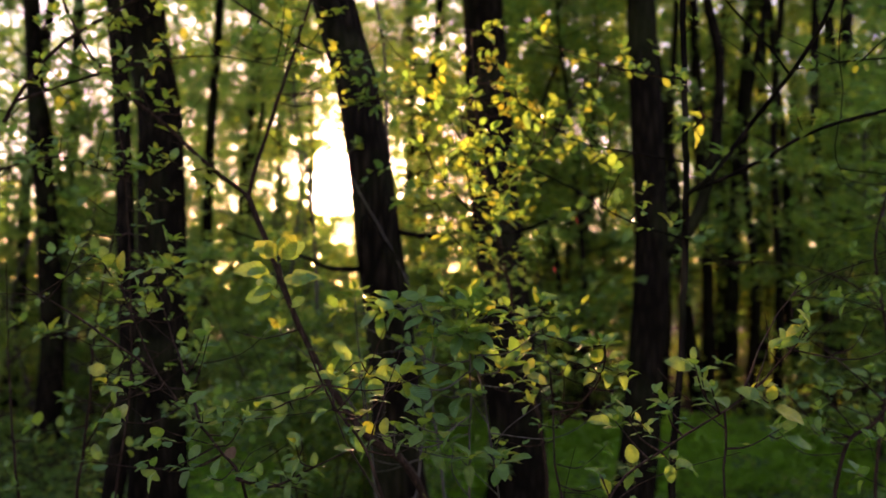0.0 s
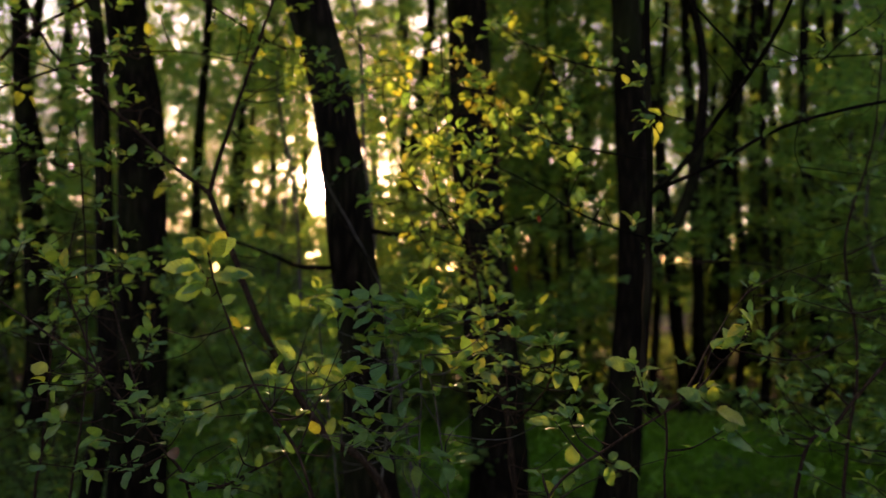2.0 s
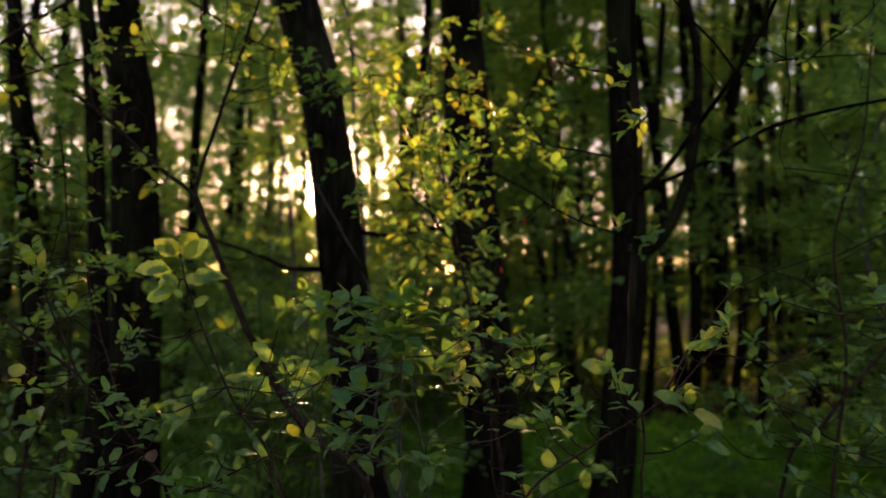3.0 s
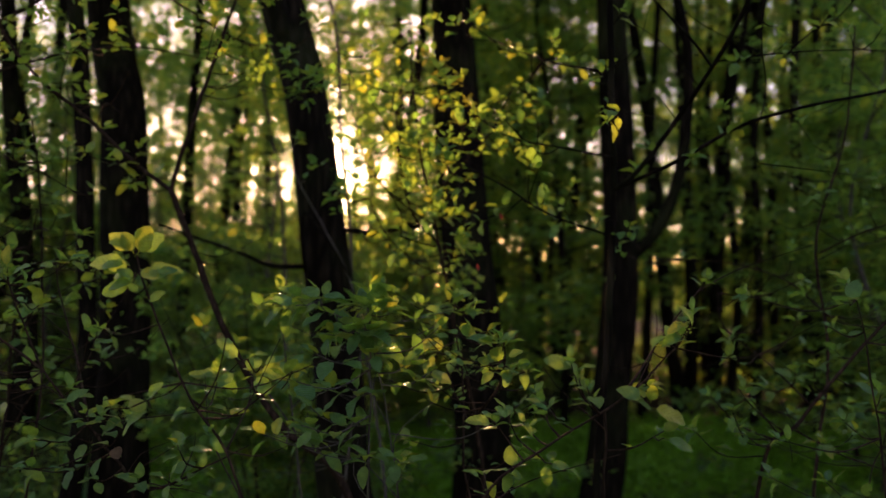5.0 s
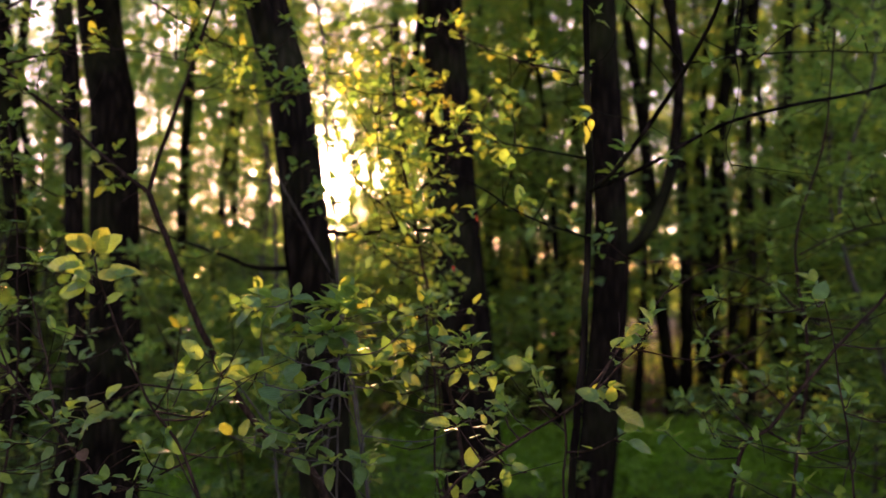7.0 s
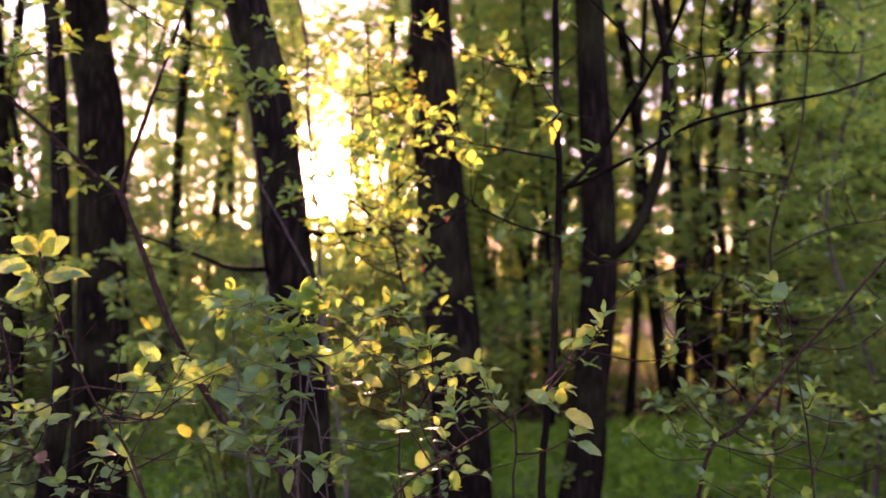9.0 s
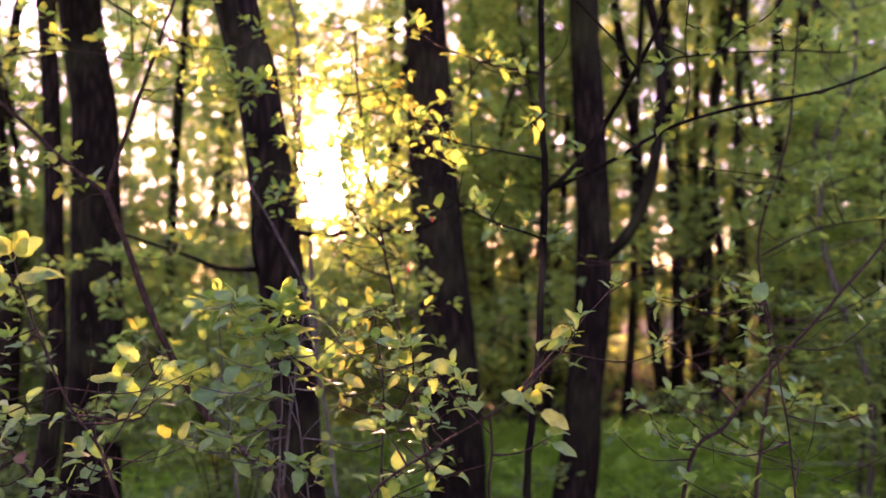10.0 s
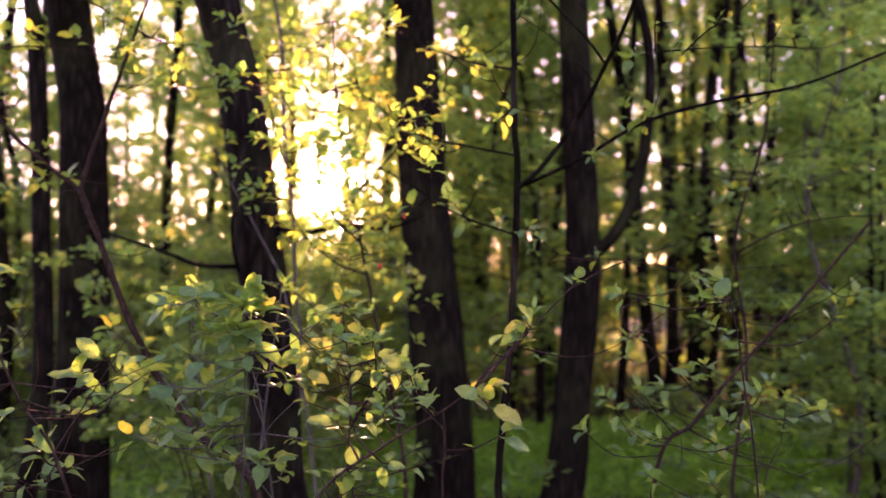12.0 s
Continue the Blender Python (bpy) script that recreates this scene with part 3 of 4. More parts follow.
def put_leaf(parent, base, at, ahead, up, size, rng, me=None):
    ahead = Vector(ahead).normalized()
    side = Vector(up).cross(ahead)
    if side.length < 0.05:
        side = Vector((0.3, 1, 0)).cross(ahead)
    side.normalize()
    top = ahead.cross(side)
    m = Matrix((ahead, side, top)).transposed().to_4x4()
    ob = new("leaf", me or rng.choice(LEAVES))
    ob.parent = parent
    ob.matrix_basis = Matrix.Translation(Vector(at) - base) @ m @ Matrix.Diagonal((size, size, size, 1))
    return ob


def rosette(parent, base, at, ahead, n, size, rng, up_bias=0.45, me=None):
    """A tuft of leaves at the end of a short shoot."""
    ahead = Vector(ahead).normalized()
    start = rng.uniform(0, 6.28)
    side = ahead.orthogonal().normalized()
    other = ahead.cross(side)
    for i in range(n):
        a = start + i * 2.4
        inner = i / max(1, n - 1)
        way = (side * math.cos(a) + other * math.sin(a)) * (1.15 - 0.75 * inner) + ahead * (0.25 + 0.8 * inner) + Vector((0, 0, up_bias * rng.uniform(0, 1)))
        up = Vector((rng.uniform(-0.4, 0.4), rng.uniform(-0.4, 0.4), 1.0)) + ahead * 0.25
        s = size * rng.uniform(0.65, 1.15) * (1 - 0.3 * inner)
        put_leaf(parent, base, Vector(at) - ahead * size * 0.5 * (1 - inner) , way, up, s, rng, me)


class Shrub:
    def __init__(self, name, label, category, base, seed, bark=bark_thin, group="leafy shrubs"):
        self.ob = empty(name, label, category, group, at=base)
        self.rng, self.bark, self.base = random.Random(seed), bark, Vector(base)
        self.lines, self.twigs = [], []

    def stem(self, points, r0, r1, name="stem", sides=7):
        line = smooth_line(points, 0.025)
        for i, p in enumerate(line):
            p += Vector((noise.noise(p * 14), noise.noise(p * 14 + Vector((5, 0, 0))), 0)) * 0.004
        part(name, tube_mesh(name, [p - self.base for p in line], r0, r1, self.bark, sides, 0.12), self.ob)
        self.lines.append((line, r0, r1))
        self.twigs.append(line)
        return line

    def leaves(self, *pairs, face=0.0):
        """Single large leaves, each from the foot of its stalk to its tip; with face they stand broadside."""
        for foot, tip in pairs:
            foot, tip = Vector(foot), Vector(tip)
            near = min((p for line in self.twigs for p in line), key=lambda p: (p - foot).length)
            holder = self.ob
            if (near - foot).length > 0.012:
                mid = near.lerp(foot, 0.5) + Vector((0, 0, -0.1 * (near - foot).length))
                line = smooth_line([near, mid, foot], 0.02)
                holder = part("twig", tube_mesh("twig", [p - self.base for p in line], 0.0018, 0.0010, self.bark, 5, 0.1), self.ob)
                self.twigs.append(line)
            ahead = tip - foot
            ahead.y += ahead.length * self.rng.uniform(-0.5, 0.35)
            up = Vector((self.rng.uniform(-0.4, 0.4), -self.rng.uniform(0.1, 0.9) - face, 0.8 - 0.6 * face))
            put_leaf(holder, self.base, foot, ahead, up, (tip - foot).length * 1.02, self.rng, LEAVES[4] if 0 < face < 0.5 else None)

    def spur(self, at, n=6, size=0.05, side_leaves=2, r=0.0016, up_bias=0.45, me=None):
        """A thin side shoot that ends in a tuft at the given place."""
        at = Vector(at)
        best = min((((p - at).length + max(0, p.z - at.z) * 0.6, p) for line, _, _ in self.lines for p in line), key=lambda c: c[0])[1]
        gap, holder = at - best, self.ob
        if gap.length > 0.012:
            mid = best + gap * 0.5 + Vector((0, 0, -0.12 * gap.length)) + Vector((self.rng.uniform(-1, 1), self.rng.uniform(-1, 1), 0)) * gap.length * 0.08
            line = smooth_line([best, mid, at], 0.02)
            holder = part("twig", tube_mesh("twig", [p - self.base for p in line], r * 1.5, r * 0.7, self.bark, 5, 0.1), self.ob)
            self.twigs.append(line)
            ahead = (line[-1] - line[-2])
            for i in range(side_leaves):
                p = line[int((0.35 + 0.5 * (i + 0.5) / max(1, side_leaves)) * (len(line) - 1))]
                a = self.rng.uniform(0, 6.28)
                put_leaf(holder, self.base, p, (math.cos(a), math.sin(a), 0.3), (0, 0, 1), size * self.rng.uniform(0.6, 1.0), self.rng)
        else:
            line = min((l for l, _, _ in self.lines), key=lambda l: (l[-1] - at).length)
            ahead = line[-1] - line[-3]
        rosette(holder, self.base, at, ahead, n, size, self.rng, up_bias, me)

    def bare(self, count, low, high, length=0.3):
        """Thin leafless twigs that wander out from the stems."""
        spots = [p for line, _, _ in self.lines for p in line if low < p.z < high]
        for _ in range(count):
            p = self.rng.choice(spots)
            a, ln = self.rng.uniform(0, 6.28), length * self.rng.uniform(0.4, 1.2)
            way = Vector((math.cos(a), math.sin(a) * 0.6, self.rng.uniform(-0.25, 0.7))).normalized()
            kink = Vector((self.rng.uniform(-1, 1), self.rng.uniform(-1, 1), self.rng.uniform(-1, 1))) * ln * 0.12
            line = smooth_line([p, p + way * ln * 0.5 + kink, p + way * ln - kink * 0.6], 0.03)
            part("twig", tube_mesh("twig", [q - self.base for q in line], 0.0019, 0.0007, self.bark, 5, 0.15), self.ob)
            self.twigs.append(line)

    def dress(self, count, size, low, high, reach=0.16, n=(3, 7), which=None):
        """Short leafy shoots here and there along the stems, between two heights."""
        stems = self.lines if which is None else [self.lines[i] for i in which]
        spots = [p for line, _, _ in stems for p in line if low < p.z < high]
        for _ in range(count if spots else 0):
            p = self.rng.choice(spots)
            a = self.rng.uniform(0, 6.28)
            far = reach * self.rng.uniform(0.25, 1.0)
            self.spur(p + Vector((math.cos(a) * far, math.sin(a) * far, self.rng.uniform(-0.1, 0.6) * far)), self.rng.randint(*n), size * self.rng.uniform(0.75, 1.1), 1)


fresh = "thin-stemmed shrub with fresh ovate spring leaves"
# the upright shoot with a sunlit tuft
a = Shrub("shrub", "slender upright shoot with a sunlit tuft of leaves", "shrub", (0.06, 1.62, 0), 1)
a.stem([(0.06, 1.62, -0.02), (0.02, 1.58, 0.6), (-0.113, 1.500, 1.222), (-0.210, 1.500, 1.396), (-0.266, 1.490, 1.531), (-0.298, 1.480, 1.621), (-0.307, 1.480, 1.662)], 0.006, 0.0018)
a.leaves(((-0.304, 1.480, 1.654), (-0.268, 1.480, 1.707)), ((-0.310, 1.480, 1.656), (-0.327, 1.480, 1.695)), face=0.25)
a.leaves(((-0.314, 1.480, 1.667), (-0.357, 1.480, 1.685)), ((-0.310, 1.480, 1.677), (-0.295, 1.480, 1.707)), ((-0.315, 1.480, 1.624), (-0.364, 1.480, 1.648)), ((-0.315, 1.480, 1.618), (-0.357, 1.480, 1.624)), ((-0.306, 1.480, 1.612), (-0.333, 1.480, 1.632)), ((-0.310, 1.480, 1.604), (-0.366, 1.480, 1.586)), face=0.5)
a.leaves(((-0.300, 1.480, 1.586), (-0.318, 1.480, 1.604)), ((-0.293, 1.480, 1.620), (-0.231, 1.480, 1.645)), ((-0.290, 1.480, 1.614), (-0.234, 1.480, 1.627)), ((-0.306, 1.480, 1.606), (-0.352, 1.480, 1.602)), ((-0.285, 1.480, 1.566), (-0.260, 1.480, 1.594)), ((-0.317, 1.480, 1.636), (-0.384, 1.480, 1.650)))
a.leaves(((-0.287, 1.500, 1.395), (-0.264, 1.500, 1.428)), ((-0.279, 1.500, 1.379), (-0.336, 1.500, 1.347)), ((-0.353, 1.500, 1.379), (-0.310, 1.500, 1.418)), ((-0.210, 1.500, 1.382), (-0.250, 1.500, 1.362)), ((-0.178, 1.500, 1.337), (-0.147, 1.500, 1.306)), ((-0.231, 1.500, 1.449), (-0.252, 1.500, 1.469)), ((-0.286, 1.500, 1.372), (-0.323, 1.500, 1.395)))
a.leaves(((-0.306, 1.480, 1.655), (-0.262, 1.500, 1.690)), ((-0.309, 1.480, 1.660), (-0.350, 1.470, 1.690)), ((-0.300, 1.480, 1.630), (-0.262, 1.470, 1.612)), ((-0.306, 1.480, 1.622), (-0.345, 1.490, 1.600)), face=0.3)
a.spur((-0.168, 1.500, 1.332), 4, 0.05, 1)
a.spur((-0.203, 1.950, 1.402), 6, 0.06)
a.spur((-0.083, 1.800, 1.418), 7, 0.062)
a.spur((-0.255, 1.850, 1.406), 4, 0.06)
a.leaves(((-0.201, 1.820, 1.438), (-0.252, 1.820, 1.486)), ((-0.225, 1.820, 1.406), (-0.311, 1.820, 1.406)), ((-0.186, 1.820, 1.441), (-0.141, 1.820, 1.463)), ((-0.167, 1.820, 1.411), (-0.091, 1.820, 1.416)), ((-0.110, 1.820, 1.376), (-0.039, 1.820, 1.351)), ((-0.211, 1.820, 1.416), (-0.248, 1.820, 1.378)), ((-0.155, 1.820, 1.428), (-0.111, 1.820, 1.453)), ((-0.173, 1.820, 1.406), (-0.135, 1.820, 1.366)))

# the forked stem
b = Shrub("shrub", "tall forked shrub stem with scattered green leaves", "shrub", (0.2, 2.85, 0), 2)
b.stem([(0.2, 2.85, -0.04), (0.085, 2.80, 0.45), (-0.092, 2.738, 0.964), (-0.271, 2.725, 1.126), (-0.403, 2.712, 1.324), (-0.497, 2.698, 1.512), (-0.576, 2.698, 1.719), (-0.660, 2.698, 1.923)], 0.017, 0.010)
b.stem([(-0.660, 2.698, 1.923), (-0.614, 2.712, 2.101), (-0.538, 2.738, 2.361), (-0.470, 2.765, 2.606), (-0.420, 2.792, 2.840)], 0.0078, 0.004, "branch")
b.stem([(-0.660, 2.698, 1.923), (-0.784, 2.685, 2.019), (-0.948, 2.685, 2.171), (-1.092, 2.685, 2.286), (-1.243, 2.712, 2.466), (-1.362, 2.738, 2.712)], 0.0078, 0.004, "branch")
for s in [(-0.947, 2.725, 2.277), (-0.921, 2.792, 2.155), (-1.099, 2.658, 2.259), (-1.011, 2.792, 2.594), (-0.773, 2.858, 2.496), (-0.840, 2.792, 1.958), (-0.540, 2.925, 2.142), (-0.433, 2.925, 1.769), (-0.940, 2.925, 2.537), (-0.589, 2.858, 2.436), (-1.168, 2.792, 2.553)]:
    b.spur(s, 5, 0.062)
b.dress(25, 0.060, 1.75, 2.9, 0.22, which=(1, 2))


# low leafy shoots at the near side
c = Shrub("shrub", "low twiggy shrub with many small green leaves", "shrub", (-0.40, 2.0, 0), 3)
c.stem([(-0.40, 2.0, -0.02), (-0.42, 1.97, 0.6), (-0.466, 1.930, 1.102), (-0.542, 1.930, 1.230), (-0.623, 1.930, 1.325), (-0.685, 1.930, 1.404), (-0.741, 1.930, 1.523), (-0.772, 1.930, 1.603)], 0.008, 0.002)
c.stem([(-0.685, 1.930, 1.404), (-0.789, 1.950, 1.468), (-0.940, 2.000, 1.554), (-1.053, 2.000, 1.616)], 0.004, 0.0015, "branch")
c.stem([(-0.582, 1.930, 1.285), (-0.624, 2.000, 1.342), (-0.695, 2.100, 1.444), (-0.755, 2.150, 1.574), (-0.772, 2.150, 1.663)], 0.004, 0.0015, "branch")
c.stem([(-0.494, 1.930, 1.154), (-0.405, 1.900, 1.142), (-0.302, 1.900, 1.187), (-0.199, 1.900, 1.239)], 0.004, 0.0015, "branch")
for s in [(-0.778, 1.930, 1.643), (-0.835, 1.950, 1.677), (-0.726, 1.950, 1.616), (-0.700, 2.100, 1.676), (-0.702, 1.930, 1.556), (-0.593, 2.000, 1.493), (-0.490, 1.800, 1.319), (-0.552, 1.850, 1.317), (-0.441, 1.800, 1.319), (-0.751, 1.800, 1.392), (-0.737, 1.800, 1.313)]:
    c.spur(s, 5, 0.057)
for s in [(-0.615, 1.750, 1.279), (-0.660, 1.800, 1.209), (-0.579, 1.850, 1.374), (-0.329, 1.800, 1.258), (-0.302, 1.900, 1.187), (-0.414, 1.800, 1.185), (-0.917, 2.000, 1.714), (-0.627, 1.900, 1.187), (-0.518, 1.800, 1.185), (-0.338, 1.750, 1.197), (-0.783, 1.800, 1.221)]:
    c.spur(s, 4, 0.053)
dead = put_leaf(c.ob, c.base, (-0.507, 1.900, 1.236), (0.4, -0.3, -0.5), (0.2, -1, 0.3), 0.034, c.rng, DRY)
dead.name = "dry_leaf"
tagged(dead, "withered brown leaf")

c.leaves(((-0.488, 1.800, 1.334), (-0.486, 1.800, 1.362)), ((-0.441, 1.800, 1.313), (-0.512, 1.800, 1.288)), ((-0.714, 1.800, 1.304), (-0.759, 1.800, 1.325)), ((-0.636, 1.800, 1.246), (-0.640, 1.800, 1.288)), ((-0.608, 1.800, 1.350), (-0.558, 1.800, 1.326)), ((-0.669, 1.800, 1.565), (-0.687, 1.800, 1.580)), ((-0.525, 1.800, 1.504), (-0.535, 1.800, 1.541)), ((-0.577, 1.800, 1.343), (-0.535, 1.800, 1.380)))
c.leaves(((-0.779, 1.920, 1.616), (-0.833, 1.920, 1.656)), ((-0.766, 1.920, 1.623), (-0.720, 1.920, 1.656)), ((-0.772, 1.920, 1.603), (-0.818, 1.920, 1.589)), ((-0.751, 1.920, 1.590), (-0.699, 1.920, 1.616)), ((-0.773, 1.920, 1.643), (-0.768, 1.920, 1.696)), ((-0.633, 1.920, 1.656), (-0.594, 1.920, 1.683)), ((-0.660, 1.920, 1.643), (-0.700, 1.920, 1.656)), ((-0.799, 1.920, 1.404), (-0.852, 1.920, 1.417)))
c.leaves(((-0.811, 1.920, 1.365), (-0.759, 1.920, 1.378)), ((-0.727, 1.920, 1.182), (-0.674, 1.920, 1.156)), ((-0.609, 1.920, 1.195), (-0.571, 1.920, 1.235)), ((-0.385, 1.920, 1.170), (-0.333, 1.920, 1.196)))

# thin tall shoot at the edge of the clearing
d = Shrub("shrub", "thin upright sapling shoot with few leaves", "shrub", (-0.99, 2.5, 0), 4)
d.stem([(-0.99, 2.5, -0.02), (-1.02, 2.5, 0.8), (-0.964, 2.480, 1.278), (-0.968, 2.480, 1.621), (-0.985, 2.480, 1.899), (-1.012, 2.480, 2.109)], 0.006, 0.002)
for s in [(-0.995, 2.480, 2.127), (-1.063, 2.500, 2.042), (-0.914, 2.450, 1.861), (-1.117, 2.500, 1.795), (-0.965, 2.500, 1.989)]:
    d.spur(s, 5, 0.052)
d.dress(14, 0.050, 1.2, 2.2, 0.25)

# shaded shrub among the trunks beside it
l = Shrub("shrub", "shaded leafy shrub with thin arching stems", "shrub", (-1.30, 2.75, 0), 24)
l.stem([(-1.30, 2.75, -0.03), (-1.27, 2.74, 0.6), (-1.20, 2.72, 1.15), (-1.16, 2.70, 1.55), (-1.10, 2.70, 1.86)], 0.009, 0.002)
l.stem([(-1.34, 2.76, -0.03), (-1.42, 2.78, 0.6), (-1.50, 2.80, 1.2), (-1.53, 2.80, 1.7)], 0.008, 0.002)
l.stem([(-1.22, 2.73, 1.05), (-1.08, 2.65, 1.25), (-0.94, 2.60, 1.38), (-0.82, 2.58, 1.46)], 0.004, 0.0015, "branch")
l.stem([(-1.18, 2.71, 1.40), (-1.05, 2.66, 1.55), (-0.92, 2.62, 1.62)], 0.004, 0.0015, "branch")
l.dress(46, 0.062, 0.7, 1.9, 0.30)
l.bare(8, 0.8, 1.8)

# a leafy bough reaching in overhead
w = Shrub("shrub", "tall arching shrub with loose leafy boughs overhead", "shrub", (-1.75, 2.75, 0), 20)
w.stem([(-1.75, 2.75, -0.02), (-1.72, 2.75, 0.9), (-1.594, 2.700, 1.772), (-1.513, 2.700, 2.134), (-1.350, 2.700, 2.405), (-1.126, 2.700, 2.561), (-0.861, 2.700, 2.699), (-0.569, 2.750, 2.861)], 0.012, 0.004)
w.stem([(-1.460, 2.700, 2.250), (-1.208, 2.650, 2.314), (-0.964, 2.600, 2.357), (-0.744, 2.600, 2.376), (-0.536, 2.650, 2.354)], 0.005, 0.0015, "branch")
w.stem([(-0.861, 2.700, 2.699), (-0.657, 2.800, 2.579), (-0.467, 2.850, 2.474), (-0.313, 2.900, 2.459), (-0.250, 2.900, 2.303)], 0.005, 0.0015, "branch")
w.stem([(-1.546, 2.700, 2.000), (-1.284, 2.600, 2.041), (-1.082, 2.600, 1.986), (-0.916, 2.600, 1.895)], 0.004, 0.0015, "branch")
w.dress(88, 0.056, 1.9, 3.3, 0.26)
for s in [(-0.323, 2.900, 2.459), (-0.281, 2.900, 2.313), (-0.249, 2.900, 2.262), (-0.352, 2.900, 2.282), (-0.425, 2.850, 2.331)]:
    w.spur(s, 5, 0.055)
w.bare(10, 2.0, 3.2)

# broad-leaved shrub close before the leaning tree
n = Shrub("shrub", "leafy shrub with whorls of broad green leaves", "shrub", (-0.22, 2.82, 0), 25, bark_grey)
n.stem([(-0.22, 2.82, -0.03), (-0.21, 2.80, 0.6), (-0.25, 2.77, 1.1), (-0.29, 2.75, 1.42), (-0.30, 2.75, 1.58)], 0.009, 0.002)
n.stem([(-0.18, 2.84, -0.03), (-0.12, 2.82, 0.6), (-0.06, 2.78, 1.15), (-0.02, 2.76, 1.45), (0.0, 2.76, 1.60)], 0.008, 0.002)
n.stem([(-0.25, 2.77, 1.12), (-0.36, 2.74, 1.28), (-0.46, 2.72, 1.38), (-0.55, 2.72, 1.46)], 0.004, 0.0015, "branch")
for s in [(-0.30, 2.75, 1.60), (-0.24, 2.72, 1.53), (-0.38, 2.74, 1.54), (-0.55, 2.72, 1.48), (-0.43, 2.70, 1.42), (-0.08, 2.74, 1.54), (0.0, 2.76, 1.62), (-0.14, 2.74, 1.42), (-0.32, 2.72, 1.32)]:
    n.spur(s, 5, 0.078)
n.dress(4, 0.070, 0.8, 1.4, 0.22)

# dense leafy shrub before the leaning tree
e = Shrub("shrub", "dense shrub with broad green leaves and grey stems", "shrub", (0.10, 2.05, 0), 5, bark_grey)
e.stem([(0.10, 2.05, -0.02), (0.09, 2.03, 0.6), (0.066, 2.000, 1.093), (0.069, 2.000, 1.316), (0.067, 2.000, 1.494), (0.060, 2.000, 1.556)], 0.006, 0.002)
e.stem([(0.14, 2.05, -0.02), (0.16, 2.03, 0.6), (0.136, 2.000, 1.095), (0.102, 2.000, 1.329), (0.079, 1.980, 1.441)], 0.005, 0.0018)
e.stem([(0.067, 2.000, 1.467), (-0.002, 2.050, 1.520), (-0.086, 2.100, 1.554), (-0.158, 2.150, 1.575)], 0.003, 0.0015, "branch")
for s in [(-0.122, 2.100, 1.568), (-0.064, 2.100, 1.576), (-0.166, 2.150, 1.538), (0.029, 2.000, 1.556), (0.078, 2.000, 1.591), (-0.034, 2.100, 1.489), (0.032, 1.950, 1.497), (0.113, 2.000, 1.536), (0.059, 1.950, 1.510)]:
    e.spur(s, 6, 0.084, up_bias=0.25)
for s in [(0.093, 1.950, 1.450), (-0.043, 2.050, 1.350), (-0.052, 2.000, 1.288), (0.016, 2.000, 1.357), (-0.024, 2.000, 1.206), (0.033, 1.950, 1.283), (0.208, 1.950, 1.397), (0.154, 2.000, 1.412), (0.063, 1.900, 1.201), (-0.107, 2.000, 1.247), (0.154, 1.900, 1.201), (-0.173, 1.900, 1.265)]:
    e.spur(s, 4, 0.076, up_bias=0.25)
e.leaves(((0.074, 2.000, 1.464), (0.160, 2.000, 1.424)), ((0.204, 2.000, 1.390), (0.271, 2.000, 1.376)), ((0.060, 2.000, 1.552), (0.008, 2.000, 1.583)), ((0.065, 2.000, 1.577), (0.096, 2.000, 1.630)), ((0.041, 2.000, 1.472), (-0.012, 2.000, 1.491)), ((0.045, 2.000, 1.508), (-0.009, 2.000, 1.519)), ((-0.054, 2.000, 1.570), (-0.103, 2.000, 1.610)), ((-0.114, 2.000, 1.556), (-0.167, 2.000, 1.579)))
e.leaves(((0.078, 2.000, 1.556), (0.126, 2.000, 1.577)), ((0.030, 2.000, 1.480), (0.071, 2.000, 1.446)), ((-0.054, 2.000, 1.556), (-0.109, 2.000, 1.535)), ((0.015, 2.000, 1.563), (-0.040, 2.000, 1.591)), ((-0.040, 2.000, 1.542), (-0.095, 2.000, 1.501)), ((-0.094, 2.000, 1.343), (-0.039, 2.000, 1.370)))
e.leaves(((-0.116, 1.950, 1.280), (-0.034, 1.950, 1.256)), ((-0.041, 1.950, 1.210), (0.015, 1.950, 1.182)), ((0.020, 1.950, 1.269), (-0.020, 1.950, 1.309)), ((-0.048, 1.950, 1.349), (-0.101, 1.950, 1.323)), ((0.033, 1.950, 1.349), (0.087, 1.950, 1.363)), ((0.060, 1.950, 1.403), (0.019, 1.950, 1.430)), ((-0.021, 1.950, 1.363), (0.033, 1.950, 1.389)), ((-0.154, 1.950, 1.256), (-0.114, 1.950, 1.229)))
e.dress(13, 0.070, 0.8, 1.5, 0.3, n=(2, 5))

f = Shrub("shrub", "bushy shrub with yellow-green young leaf tufts", "shrub", (0.42, 2.2, 0), 6)
f.stem([(0.42, 2.2, -0.02), (0.40, 2.18, 0.7), (0.304, 2.150, 1.104), (0.301, 2.200, 1.317), (0.277, 2.220, 1.498), (0.277, 2.220, 1.552)], 0.006, 0.002)
f.stem([(0.302, 2.150, 1.235), (0.376, 2.000, 1.357), (0.386, 1.920, 1.433), (0.384, 1.900, 1.474)], 0.004, 0.0015, "branch")
for s in [(0.277, 2.220, 1.575), (0.227, 2.250, 1.489), (0.237, 2.300, 1.534), (0.324, 2.200, 1.530), (0.210, 2.200, 1.431), (0.377, 1.900, 1.481), (0.416, 1.900, 1.415), (0.346, 1.920, 1.473), (0.343, 1.950, 1.417), (0.272, 2.100, 1.417), (0.173, 2.300, 1.558)]:
    f.spur(s, 5, 0.056)
